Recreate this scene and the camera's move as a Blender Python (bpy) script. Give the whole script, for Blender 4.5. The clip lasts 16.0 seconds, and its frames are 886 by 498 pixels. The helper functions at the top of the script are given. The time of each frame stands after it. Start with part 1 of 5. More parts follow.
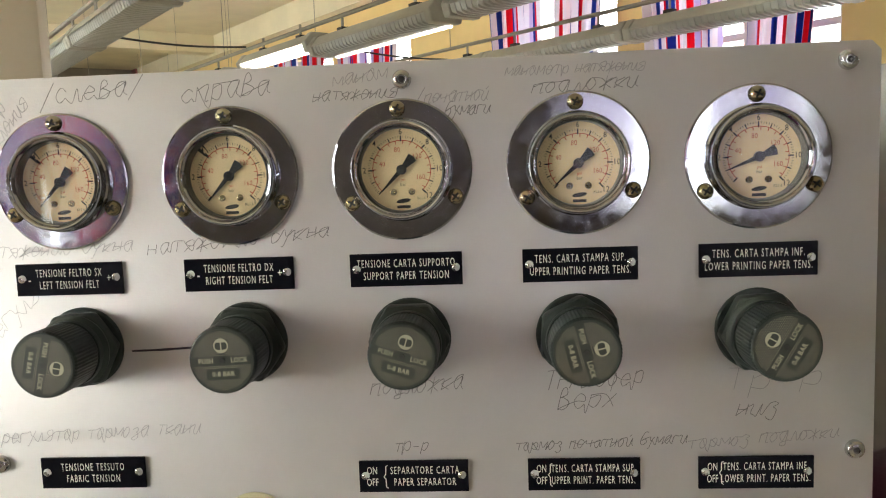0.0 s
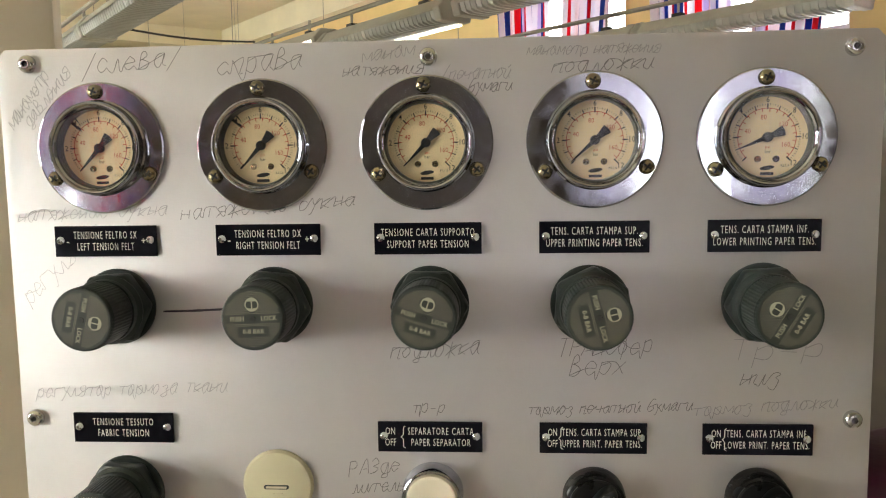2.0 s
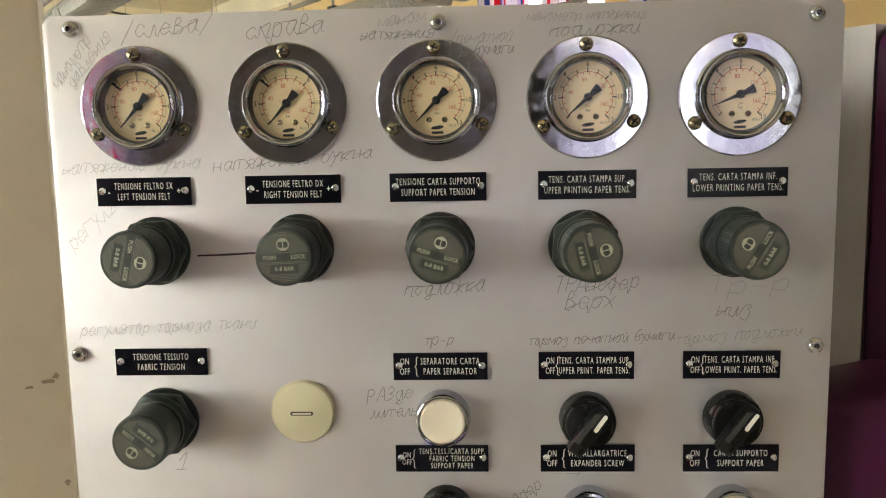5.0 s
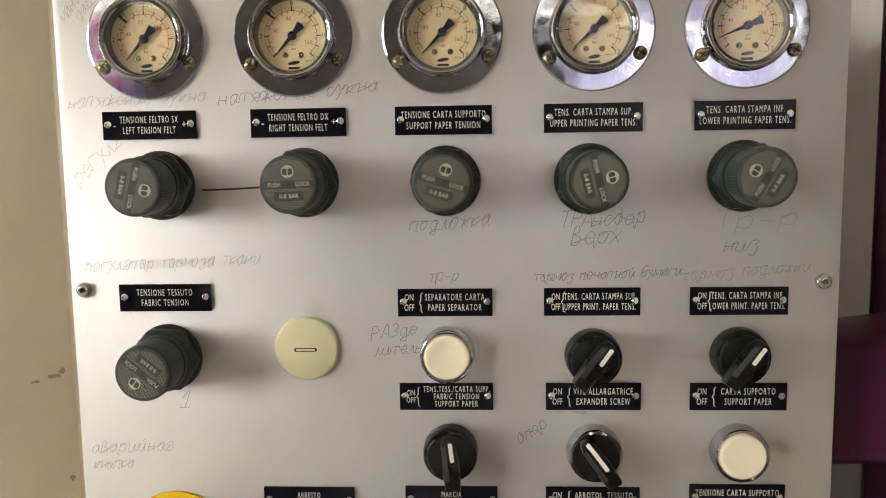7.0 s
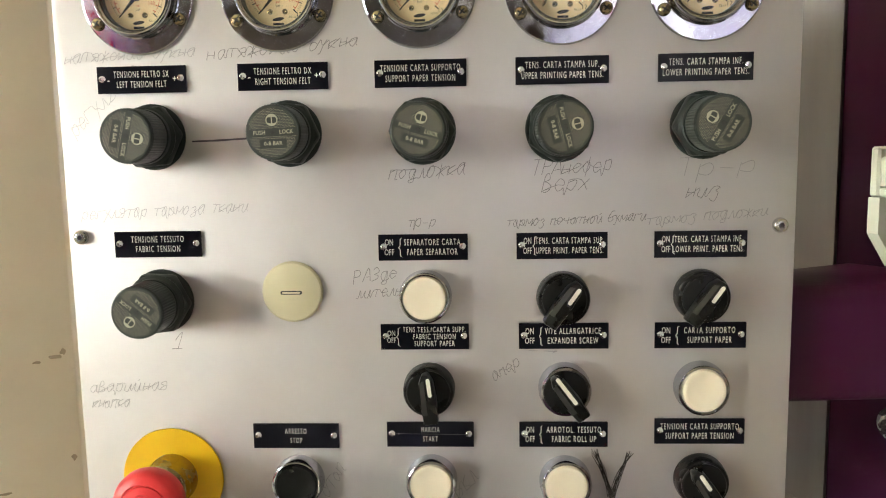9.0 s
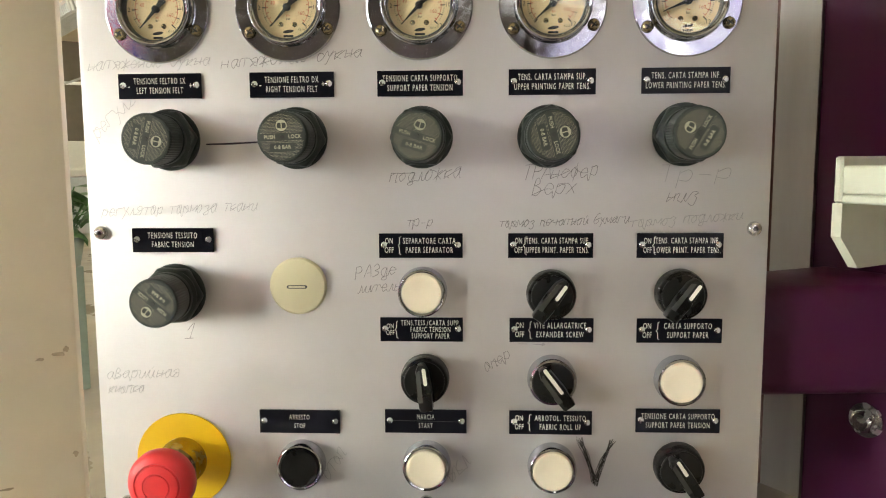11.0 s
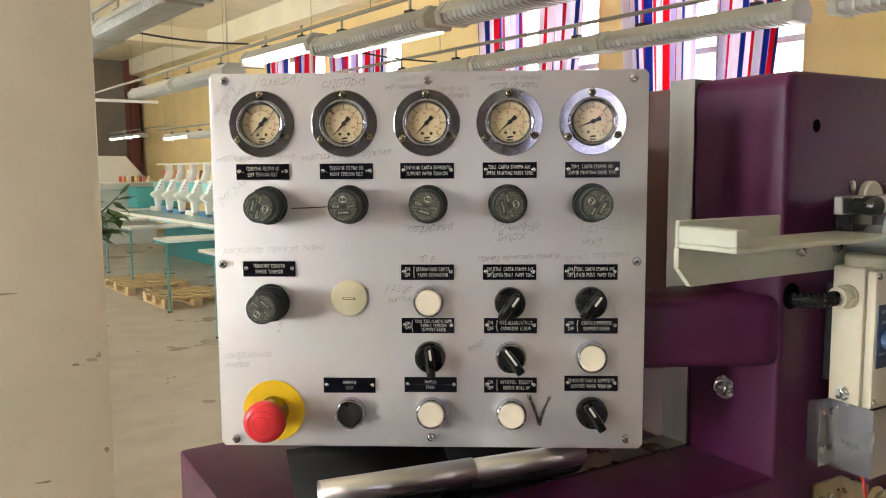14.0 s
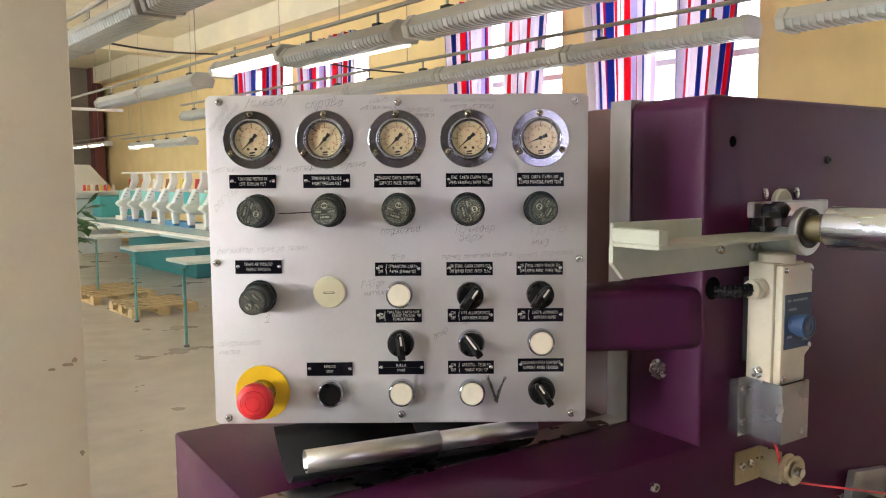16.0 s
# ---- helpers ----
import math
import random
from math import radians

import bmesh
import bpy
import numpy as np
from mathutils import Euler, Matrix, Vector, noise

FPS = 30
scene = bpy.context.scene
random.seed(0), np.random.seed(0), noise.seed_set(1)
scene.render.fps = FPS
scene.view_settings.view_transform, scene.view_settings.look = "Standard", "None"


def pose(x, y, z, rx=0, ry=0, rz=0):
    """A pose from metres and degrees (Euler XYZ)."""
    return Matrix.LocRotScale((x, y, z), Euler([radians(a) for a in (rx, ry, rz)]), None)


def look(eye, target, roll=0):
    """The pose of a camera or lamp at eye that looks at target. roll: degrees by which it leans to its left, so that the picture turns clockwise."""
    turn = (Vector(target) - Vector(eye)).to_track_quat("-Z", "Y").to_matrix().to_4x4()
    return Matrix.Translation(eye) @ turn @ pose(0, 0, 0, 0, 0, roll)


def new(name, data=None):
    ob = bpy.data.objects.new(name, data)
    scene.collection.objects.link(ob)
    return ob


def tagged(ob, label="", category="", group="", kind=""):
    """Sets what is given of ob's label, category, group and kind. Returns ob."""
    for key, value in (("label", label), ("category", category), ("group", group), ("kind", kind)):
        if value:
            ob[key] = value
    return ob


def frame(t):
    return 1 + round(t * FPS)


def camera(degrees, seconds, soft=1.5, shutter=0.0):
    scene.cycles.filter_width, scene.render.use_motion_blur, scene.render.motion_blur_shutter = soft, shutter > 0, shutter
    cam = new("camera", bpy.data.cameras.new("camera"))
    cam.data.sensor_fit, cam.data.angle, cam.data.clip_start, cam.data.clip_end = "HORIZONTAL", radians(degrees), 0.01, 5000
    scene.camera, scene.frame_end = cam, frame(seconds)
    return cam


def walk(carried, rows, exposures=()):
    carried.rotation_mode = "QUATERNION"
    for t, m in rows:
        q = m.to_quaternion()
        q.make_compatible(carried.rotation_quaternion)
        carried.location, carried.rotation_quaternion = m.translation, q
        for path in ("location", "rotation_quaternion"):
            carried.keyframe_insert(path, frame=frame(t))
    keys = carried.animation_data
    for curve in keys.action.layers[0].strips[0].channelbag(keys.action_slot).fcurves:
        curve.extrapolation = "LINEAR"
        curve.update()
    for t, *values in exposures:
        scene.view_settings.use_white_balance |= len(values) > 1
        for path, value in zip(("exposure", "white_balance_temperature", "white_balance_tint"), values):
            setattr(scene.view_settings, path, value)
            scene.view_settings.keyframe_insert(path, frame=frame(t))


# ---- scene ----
cam = camera(58.9, 16.0, soft=1.1)
PATH = [
    (0, (0.0086, -0.0063, 1.6823), (-0.1219, 1.9784, 1.4723), -2.14),
    (0.5, (0.0078, -0.0041, 1.6781), (-0.1429, 1.9784, 1.4613), -1.92),
    (1, (0.0069, -0.0073, 1.6734), (-0.1433, 1.9756, 1.4597), -1.53),
    (1.5, (0.0062, -0.0156, 1.6722), (-0.1377, 1.9679, 1.4602), -1.09),
    (2, (0.0010, -0.0251, 1.6702), (-0.1352, 1.9593, 1.4615), -0.85),
    (2.5, (-0.0026, -0.0357, 1.6664), (-0.1290, 1.9494, 1.4578), -0.80),
    (3, (-0.0042, -0.0487, 1.6632), (-0.1202, 1.9374, 1.4579), -0.81),
    (3.5, (-0.0085, -0.0552, 1.6606), (-0.1161, 1.9318, 1.4595), -0.74),
    (4, (-0.0093, -0.0605, 1.6545), (-0.1026, 1.9267, 1.4496), -0.95),
    (4.2, (-0.0119, -0.0647, 1.6611), (-0.0962, 1.9180, 1.4128), -1.06),
    (6.5, (-0.0108, -0.0717, 1.6249), (-0.1068, 1.9128, 1.3956), -0.89),
    (7, (-0.0113, -0.0724, 1.6148), (-0.1132, 1.9127, 1.3940), -0.84),
    (7.5, (-0.0060, -0.0756, 1.6082), (-0.1107, 1.9084, 1.3790), -0.78),
    (8, (-0.0063, -0.0810, 1.6013), (-0.1053, 1.9023, 1.3625), -0.90),
    (8.5, (-0.0033, -0.0939, 1.6017), (-0.1053, 1.8892, 1.3635), -0.99),
    (9, (0.0021, -0.0980, 1.5937), (-0.0999, 1.8839, 1.3455), -1.02),
    (9.2, (0.0005, -0.1003, 1.5907), (-0.1051, 1.8819, 1.3463), -1.01),
    (11.3, (0.0083, -0.1446, 1.5961), (-0.0980, 1.8384, 1.3584), -0.22),
    (11.5, (0.0113, -0.1578, 1.6014), (-0.1015, 1.8249, 1.3649), -0.09),
    (12, (0.0346, -0.1910, 1.6103), (-0.1280, 1.7917, 1.4047), 0.30),
    (12.5, (0.0426, -0.2270, 1.6172), (-0.1637, 1.7516, 1.4109), 0.21),
    (13, (0.0251, -0.2841, 1.6233), (-0.2012, 1.6940, 1.4330), 0.16),
    (13.5, (0.0216, -0.3475, 1.6315), (-0.1408, 1.6357, 1.4298), -0.20),
    (14, (0.0153, -0.4018, 1.6401), (-0.0707, 1.5855, 1.4318), -0.40),
    (14.5, (0.0159, -0.4425, 1.6329), (-0.0230, 1.5469, 1.4312), -0.56),
    (15, (0.0181, -0.4725, 1.6382), (0.0101, 1.5166, 1.4301), -0.45),
    (15.5, (0.0219, -0.4986, 1.6363), (0.0242, 1.4927, 1.4496), -0.26),
    (16, (0.0192, -0.5127, 1.6421), (0.0151, 1.4784, 1.4544), -0.43),
]
walk(cam, [(t, look(eye, target, roll)) for t, eye, target, roll in PATH], [(0.0, -0.36, 6500, 9), (3.0, -0.29, 6650, 9), (7.0, -0.13, 6600, 9), (9.0, 0.05, 6600, 8), (12.5, 0.05, 6600, 8), (14.0, -0.02, 6300, 12), (16.0, -0.05, 6120, 15)])

# ---- light ----
ROOM = pose(0.021, -0.512, 0, 0, 0, 40)      # the hall's own axes: x towards the window wall, y along it
WORLD = bpy.data.worlds.new("sky")
scene.world = WORLD
WORLD.use_nodes = True
_wn = WORLD.node_tree.nodes
_sky = _wn.new("ShaderNodeTexSky")
_sky.sky_type, _sky.sun_disc = "NISHITA", False
_sky.sun_elevation, _sky.sun_rotation = radians(35), radians(120)
WORLD.node_tree.links.new(_sky.outputs[0], _wn["Background"].inputs[0])
_wn["Background"].inputs[1].default_value = 0.12
SUN = new("sun", bpy.data.lights.new("sun", "SUN"))
SUN.data.energy, SUN.data.angle, SUN.data.color = 1.0, radians(12), (1, 0.95, 0.88)
SUN.matrix_world = ROOM @ look((0, 0, 9), (-4, -5, 3))
GLOW = 3.0            # daylight seen through the windows
TUBE = 6.0            # lit fluorescent tubes


def window_lamp(n, s, z, width, height, power, turn, tint=(0.94, 0.96, 0.87)):
    data = bpy.data.lights.new("window_daylight", "AREA")
    data.shape, data.size, data.size_y, data.energy, data.color = "RECTANGLE", width, height, power, tint
    new("window_daylight", data).matrix_world = ROOM @ pose(n, s, z, 90, 0, turn)


# ---- materials ----
def mat(name, color, rough=0.5, metal=0.0, var=0.08, scale=30.0, bump=0.0, bscale=None, coat=0.0, rvar=0.0, stretch=(1, 1, 1), spots=0.0, sscale=None, spot_color=(0.1, 0.09, 0.07), emit=0.0, spec=0.5, trans=0.0):
    m = bpy.data.materials.new(name)
    m.use_nodes = True
    nt = m.node_tree
    N, L = nt.nodes, nt.links
    b = N["Principled BSDF"]
    b.inputs["Base Color"].default_value = (*color, 1)
    b.inputs["Roughness"].default_value = rough
    b.inputs["Metallic"].default_value = metal
    b.inputs["Coat Weight"].default_value = coat
    b.inputs["Coat Roughness"].default_value = 0.12
    b.inputs["Specular IOR Level"].default_value = spec
    b.inputs["Transmission Weight"].default_value = trans
    if emit:
        b.inputs["Emission Color"].default_value = (*color, 1)
        b.inputs["Emission Strength"].default_value = emit
    tc, mp = N.new("ShaderNodeTexCoord"), N.new("ShaderNodeMapping")
    mp.inputs["Scale"].default_value = stretch
    L.new(tc.outputs["Object"], mp.inputs["Vector"])

    def noise_tex(sc, detail=4):
        n = N.new("ShaderNodeTexNoise")
        n.inputs["Scale"].default_value, n.inputs["Detail"].default_value = sc, detail
        L.new(mp.outputs[0], n.inputs["Vector"])
        return n.outputs["Fac"]

    if var:
        fine, broad = noise_tex(scale), noise_tex(scale * 0.13, 2)
        add = N.new("ShaderNodeMath")
        add.operation = "ADD"
        L.new(fine, add.inputs[0]), L.new(broad, add.inputs[1])
        ramp = N.new("ShaderNodeMapRange")
        ramp.inputs["From Min"].default_value, ramp.inputs["From Max"].default_value = 0.65, 1.35
        ramp.inputs["To Min"].default_value, ramp.inputs["To Max"].default_value = 1 - var, 1 + var
        L.new(add.outputs[0], ramp.inputs["Value"])
        mul = N.new("ShaderNodeVectorMath")
        mul.operation = "SCALE"
        mul.inputs[0].default_value = color
        L.new(ramp.outputs[0], mul.inputs["Scale"])
        col = mul.outputs[0]
        if spots:
            sp = noise_tex(sscale or scale * 0.9, 5 if sscale else 6)
            sr = N.new("ShaderNodeMapRange")
            sr.inputs["From Min"].default_value, sr.inputs["From Max"].default_value = (0.70, 0.76) if sscale else (0.62, 0.72)
            sr.inputs["To Max"].default_value = spots
            L.new(sp, sr.inputs["Value"])
            mix = N.new("ShaderNodeMix")
            mix.data_type = "RGBA"
            L.new(sr.outputs[0], mix.inputs["Factor"])
            L.new(col, mix.inputs["A"])
            mix.inputs["B"].default_value = (*spot_color, 1)
            col = mix.outputs["Result"]
        L.new(col, b.inputs["Base Color"])
        if rvar:
            rr = N.new("ShaderNodeMapRange")
            rr.inputs["From Min"].default_value, rr.inputs["From Max"].default_value = 0.3, 0.7
            rr.inputs["To Min"].default_value, rr.inputs["To Max"].default_value = max(0.02, rough - rvar), rough + rvar
            L.new(noise_tex(scale * 0.4, 5), rr.inputs["Value"])
            L.new(rr.outputs[0], b.inputs["Roughness"])
    if bump:
        bp = N.new("ShaderNodeBump")
        bp.inputs["Strength"].default_value, bp.inputs["Distance"].default_value = bump, 0.002
        L.new(noise_tex(bscale or scale * 2, 3), bp.inputs["Height"])
        L.new(bp.outputs[0], b.inputs["Normal"])
    return m


def glow(name, color, strength):
    m = bpy.data.materials.new(name)
    m.use_nodes = True
    N = m.node_tree.nodes
    N.remove(N["Principled BSDF"])
    e = N.new("ShaderNodeEmission")
    e.inputs[0].default_value, e.inputs[1].default_value = (*color, 1), strength
    m.node_tree.links.new(e.outputs[0], N["Material Output"].inputs[0])
    return m


PANEL_GREY = mat("satin_grey_paint", (0.626, 0.604, 0.598), 0.44, 0.62, 0.025, 60, 0.04, 900, rvar=0.05)
CHROME = mat("chrome", (0.47, 0.485, 0.53), 0.11, 1.0, 0.10, 420, 0.14, 12, rvar=0.08, spots=0.25, spot_color=(0.30, 0.30, 0.33), sscale=900)
BRUSHED = mat("brushed_steel", (0.33, 0.31, 0.295), 0.36, 1.0, 0.22, 30, 0.05, 300, rvar=0.1, stretch=(1, 1, 0.15))
GUARD = mat("galvanised_sheet", (0.44, 0.435, 0.45), 0.26, 1.0, 0.06, 60, 0.03, 200, rvar=0.03)
SHAFT = mat("turned_steel", (0.64, 0.66, 0.71), 0.26, 1.0, 0.05, 120, rvar=0.05, stretch=(1, 0.1, 1))
BRONZE = mat("bronze", (0.40, 0.34, 0.22), 0.34, 1.0, 0.15, 90, rvar=0.1)
CAST_STEEL = mat("machined_pale_steel", (0.52, 0.55, 0.54), 0.34, 0.8, 0.08, 60, rvar=0.08)
GLOSS_BLACK = mat("glossy_black_sleeve", (0.014, 0.014, 0.015), 0.22, 0, 0.1, 100)
# Stainless bowl painted near black: the panel's dark underside mirrored in it.
TROUGH_INSIDE = mat("sheet_dark_reflection", (0.010, 0.010, 0.011), 0.5, 0.0, 0.15, 60, rvar=0.1, spec=0.2)
ROLLED = mat("rolled_stainless", (0.68, 0.67, 0.65), 0.33, 1.0, 0.05, 90, rvar=0.03, stretch=(0.1, 1, 1))
# Steel darkened for the panel mirrored in the strip; screw sockets share it.
DARK_STRIP = mat("shaded_steel", (0.20, 0.19, 0.19), 0.3, 1.0, 0.1, 60, rvar=0.08)
BRASS = mat("yellow_zinc", (0.33, 0.285, 0.185), 0.24, 1.0, 0.12, 300, rvar=0.1)
YELLOW_ZINC = mat("yellow_passivated_zinc", (0.50, 0.44, 0.31), 0.34, 1.0, 0.12, 120, rvar=0.08)
ZINC = mat("zinc_screw", (0.60, 0.60, 0.58), 0.25, 1.0, 0.1, 300, rvar=0.1)
# Dark bars and discs stand for the shade inside slots and sockets.
DARK = mat("recess_shade", (0.02, 0.02, 0.02), 0.6)
DIAL = mat("cream_dial", (0.79, 0.63, 0.37), 0.45, 0, 0.03, 200)
BLACK_INK = mat("black_ink", (0.015, 0.015, 0.016), 0.5, var=0)
RED_INK = mat("red_ink", (0.50, 0.06, 0.03), 0.5, var=0)
NEEDLE = mat("black_needle", (0.012, 0.012, 0.014), 0.4, var=0)
LABEL_BLACK = mat("black_laminate", (0.007, 0.007, 0.011), 0.22, 0, 0.15, 80, rvar=0.05, spec=0.12)
ENGRAVED = mat("engraved_white", (0.80, 0.76, 0.68), 0.6, var=0.0)
KNOB = mat("dark_green_plastic", (0.014, 0.021, 0.019), 0.42, 0, 0.15, 150, 0.1, 900, rvar=0.08)
KNOB_TOP = mat("knob_cap_face", (0.026, 0.029, 0.025), 0.5, 0, 0.12, 200)
KNOB_PRINT = mat("knob_cap_print", (0.43, 0.41, 0.30), 0.5, var=0)
BLACK_PLASTIC = mat("black_plastic", (0.006, 0.006, 0.006), 0.3, 0, 0.1, 150, 0.06, 700, rvar=0.08, spec=0.3)
# Grey for the levers' side-lit flank, also a plate scratch and the plug slot.
GREY_SIDE = mat("lit_and_scratched_plastic", (0.035, 0.035, 0.033), 0.45, 0, 0.15, 400)
IVORY = mat("ivory_button", (0.83, 0.75, 0.58), 0.35, 0, 0.03, 120, coat=0.1)
PLUG = mat("yellowed_plastic", (0.68, 0.63, 0.42), 0.4, 0, 0.04, 90)
RED = mat("red_plastic", (0.62, 0.025, 0.03), 0.38, 0, 0.08, 90, 0.04, 600, rvar=0.06)
YELLOW = mat("yellow_plastic", (0.80, 0.50, 0.005), 0.42, 0, 0.04, 60)
PENCIL = mat("pencil", (0.21, 0.20, 0.20), 0.5, 0.1, 0.2, 600)
PENCIL_FAINT = mat("faint_pencil", (0.37, 0.36, 0.36), 0.5, 0.1, 0.15, 600)
PENCIL_DARK = mat("dark_pencil", (0.07, 0.065, 0.06), 0.5, 0.1, 0.3, 500)
PEN = mat("black_marker", (0.02, 0.015, 0.03), 0.5, var=0)
MAROON = mat("maroon_enamel", (0.055, 0.0072, 0.036), 0.34, 0, 0.08, 25, 0.08, 240, coat=0.0, spec=0.22, rvar=0.06, spots=0.0)
MAROON_BROWN = mat("brown_enamel", (0.075, 0.022, 0.018), 0.4, 0, 0.1, 25, 0.1, 260)
CREAM = mat("cream_paint", (0.50, 0.515, 0.42), 0.38, 0, 0.06, 60, 0.06, 300, rvar=0.08)
CREAM_CAST = mat("cream_cast_housing", (0.58, 0.53, 0.40), 0.42, 0, 0.06, 80, 0.1, 400)
BLUE = mat("blue_label", (0.028, 0.058, 0.12), 0.4, 0, 0.1, 100)
BLUE_KNOB = mat("blue_rubber", (0.035, 0.07, 0.15), 0.45, 0, 0.1, 100)
PRINT_GREY = mat("pale_print", (0.22, 0.27, 0.33), 0.5, var=0)
# Flat black discs: the shade in the holes' depth is put into colour.
VOID = mat("unlit_hole", (0.004, 0.004, 0.004), 0.9, var=0, spec=0.0)
RUBBER = mat("black_rubber", (0.012, 0.012, 0.013), 0.45, 0, 0.1, 100)
CORD = mat("red_cord", (0.55, 0.03, 0.03), 0.5, 0, 0.1, 300)
BEIGE = mat("beige_paint", (0.58, 0.51, 0.375), 0.5, 0, 0.07, 6, 0.05, 120, spots=0.12, spot_color=(0.30, 0.25, 0.17))
WALL = mat("yellow_wall_paint", (0.77, 0.58, 0.265), 0.6, 0, 0.08, 3, 0.05, 60)
CEIL = mat("ceiling_whitewash", (0.76, 0.68, 0.49), 0.8, 0, 0.09, 2.2, 0.05, 50)
FLOOR = mat("worn_concrete", (0.43, 0.38, 0.30), 0.35, 0, 0.2, 4, 0.06, 60, rvar=0.12, spots=0.25, spot_color=(0.22, 0.20, 0.17))
LAMP_GREY = mat("lamp_housing", (0.44, 0.425, 0.37), 0.45, 0, 0.08, 20)
LAMP_DIFF = mat("ribbed_diffuser", (0.46, 0.465, 0.43), 0.3, 0, 0.08, 30)
LIT = glow("lit_tube", (1.0, 0.93, 0.80), TUBE)
OUTSIDE = glow("daylight_outside", (0.93, 0.96, 1.0), GLOW)
WHITE_PAINT = mat("white_gloss_paint", (0.78, 0.77, 0.74), 0.35, 0, 0.04, 20)
# Dark so that the chrome rings mirror dark surroundings from the unseen walls.
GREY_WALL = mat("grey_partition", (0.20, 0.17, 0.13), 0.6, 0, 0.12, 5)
RED_BANNER = mat("red_column_paint", (0.13, 0.03, 0.026), 0.5, 0, 0.1, 10)
TABLETOP = mat("pale_laminate", (0.55, 0.58, 0.52), 0.3, 0, 0.06, 10)
TEAL = mat("teal_enamel", (0.018, 0.13, 0.13), 0.4, 0, 0.1, 20)
TEAL_MID = mat("teal_plastic", (0.06, 0.32, 0.31), 0.4, 0, 0.1, 20)
LEG_TEAL = mat("dull_teal_paint", (0.07, 0.23, 0.21), 0.45, 0, 0.12, 40)
BED_TOP = mat("blue_green_laminate", (0.40, 0.53, 0.50), 0.22, 0, 0.06, 10)
CABINET_GREY = mat("pale_grey_cabinet", (0.42, 0.44, 0.41), 0.5, 0, 0.08, 10)
TEAL_PALE = mat("pale_teal_enamel", (0.22, 0.52, 0.45), 0.4, 0, 0.1, 20)
OFFWHITE = mat("offwhite_machine_paint", (0.70, 0.68, 0.60), 0.4, 0, 0.05, 20)
WOOD = mat("pallet_wood", (0.50, 0.36, 0.18), 0.7, 0, 0.2, 12, 0.2, 80, stretch=(1, 0.2, 1))
LEAF = mat("leaf_green", (0.05, 0.13, 0.03), 0.4, 0, 0.3, 40)
POT = mat("grey_green_pot", (0.22, 0.27, 0.22), 0.6, 0, 0.1, 20)
CABLE = mat("black_cable", (0.02, 0.018, 0.015), 0.5, var=0)
WIRE = mat("galvanised_wire", (0.35, 0.33, 0.28), 0.5, 0.5, 0.1, 50)
CLEAR = mat("clear_glass", (1, 1, 1), 0.02, var=0, trans=1.0)
CLEAR.node_tree.nodes["Principled BSDF"].inputs["IOR"].default_value = 1.38


def striped_cloth(name, stripes):
    m = bpy.data.materials.new(name)
    m.use_nodes = True
    N, L = m.node_tree.nodes, m.node_tree.links
    N.remove(N["Principled BSDF"])
    uv, sep = N.new("ShaderNodeTexCoord"), N.new("ShaderNodeSeparateXYZ")
    L.new(uv.outputs["UV"], sep.inputs[0])
    fr = N.new("ShaderNodeMath")
    fr.operation = "FRACT"
    L.new(sep.outputs[0], fr.inputs[0])
    ramp = N.new("ShaderNodeValToRGB")
    ramp.color_ramp.interpolation = "CONSTANT"
    white, red, blue, lilac = (0.86, 0.84, 0.88, 1), (0.75, 0.035, 0.06, 1), (0.05, 0.10, 0.42, 1), (0.62, 0.56, 0.76, 1)
    dye = dict(w=white, r=red, b=blue, l=lilac)
    stops = list(zip((0.0, 0.16, 0.26, 0.34, 0.46, 0.58, 0.68, 0.80, 0.90), (dye[c] for c in stripes)))
    els = ramp.color_ramp.elements
    els[0].position, els[0].color = stops[0]
    els[1].position, els[1].color = stops[1]
    for p, c in stops[2:]:
        e = els.new(p)
        e.color = c
    L.new(fr.outputs[0], ramp.inputs[0])
    d, t, mix = N.new("ShaderNodeBsdfDiffuse"), N.new("ShaderNodeBsdfTranslucent"), N.new("ShaderNodeMixShader")
    L.new(ramp.outputs[0], d.inputs[0]), L.new(ramp.outputs[0], t.inputs[0])
    mix.inputs[0].default_value = 0.75
    L.new(d.outputs[0], mix.inputs[1]), L.new(t.outputs[0], mix.inputs[2])
    L.new(mix.outputs[0], N["Material Output"].inputs[0])
    return m


CLOTH = striped_cloth("striped_curtain_cloth", "wbwrlwbrw")
PALE_CLOTH = striped_cloth("pale_striped_cloth", "wlwlwlwwl")


# ---- mesh helpers ----
def finish(name, bm, material, parent=None, label="", m=None, smooth=None):
    bmesh.ops.recalc_face_normals(bm, faces=bm.faces)
    data = bpy.data.meshes.new(name)
    bm.to_mesh(data)
    bm.free()
    data.materials.append(material)
    if smooth is not None:
        data.polygons.foreach_set("use_smooth", [True] * len(data.polygons))
        data.set_sharp_from_angle(angle=radians(smooth))
    ob = new(name, data)
    if parent:
        ob.parent = parent
    if m is not None:
        ob.matrix_basis = m
    if label:
        ob["label"] = label
    return ob


def part(name, bm, material, parent, label="", smooth=35):
    return finish(name, bm, material, parent, label, None, smooth)


def thing(name, m, label, category, group="", kind=""):
    ob = new(name)
    ob.empty_display_size = 0.05
    ob.matrix_basis = m
    return tagged(ob, label, category, group, kind)


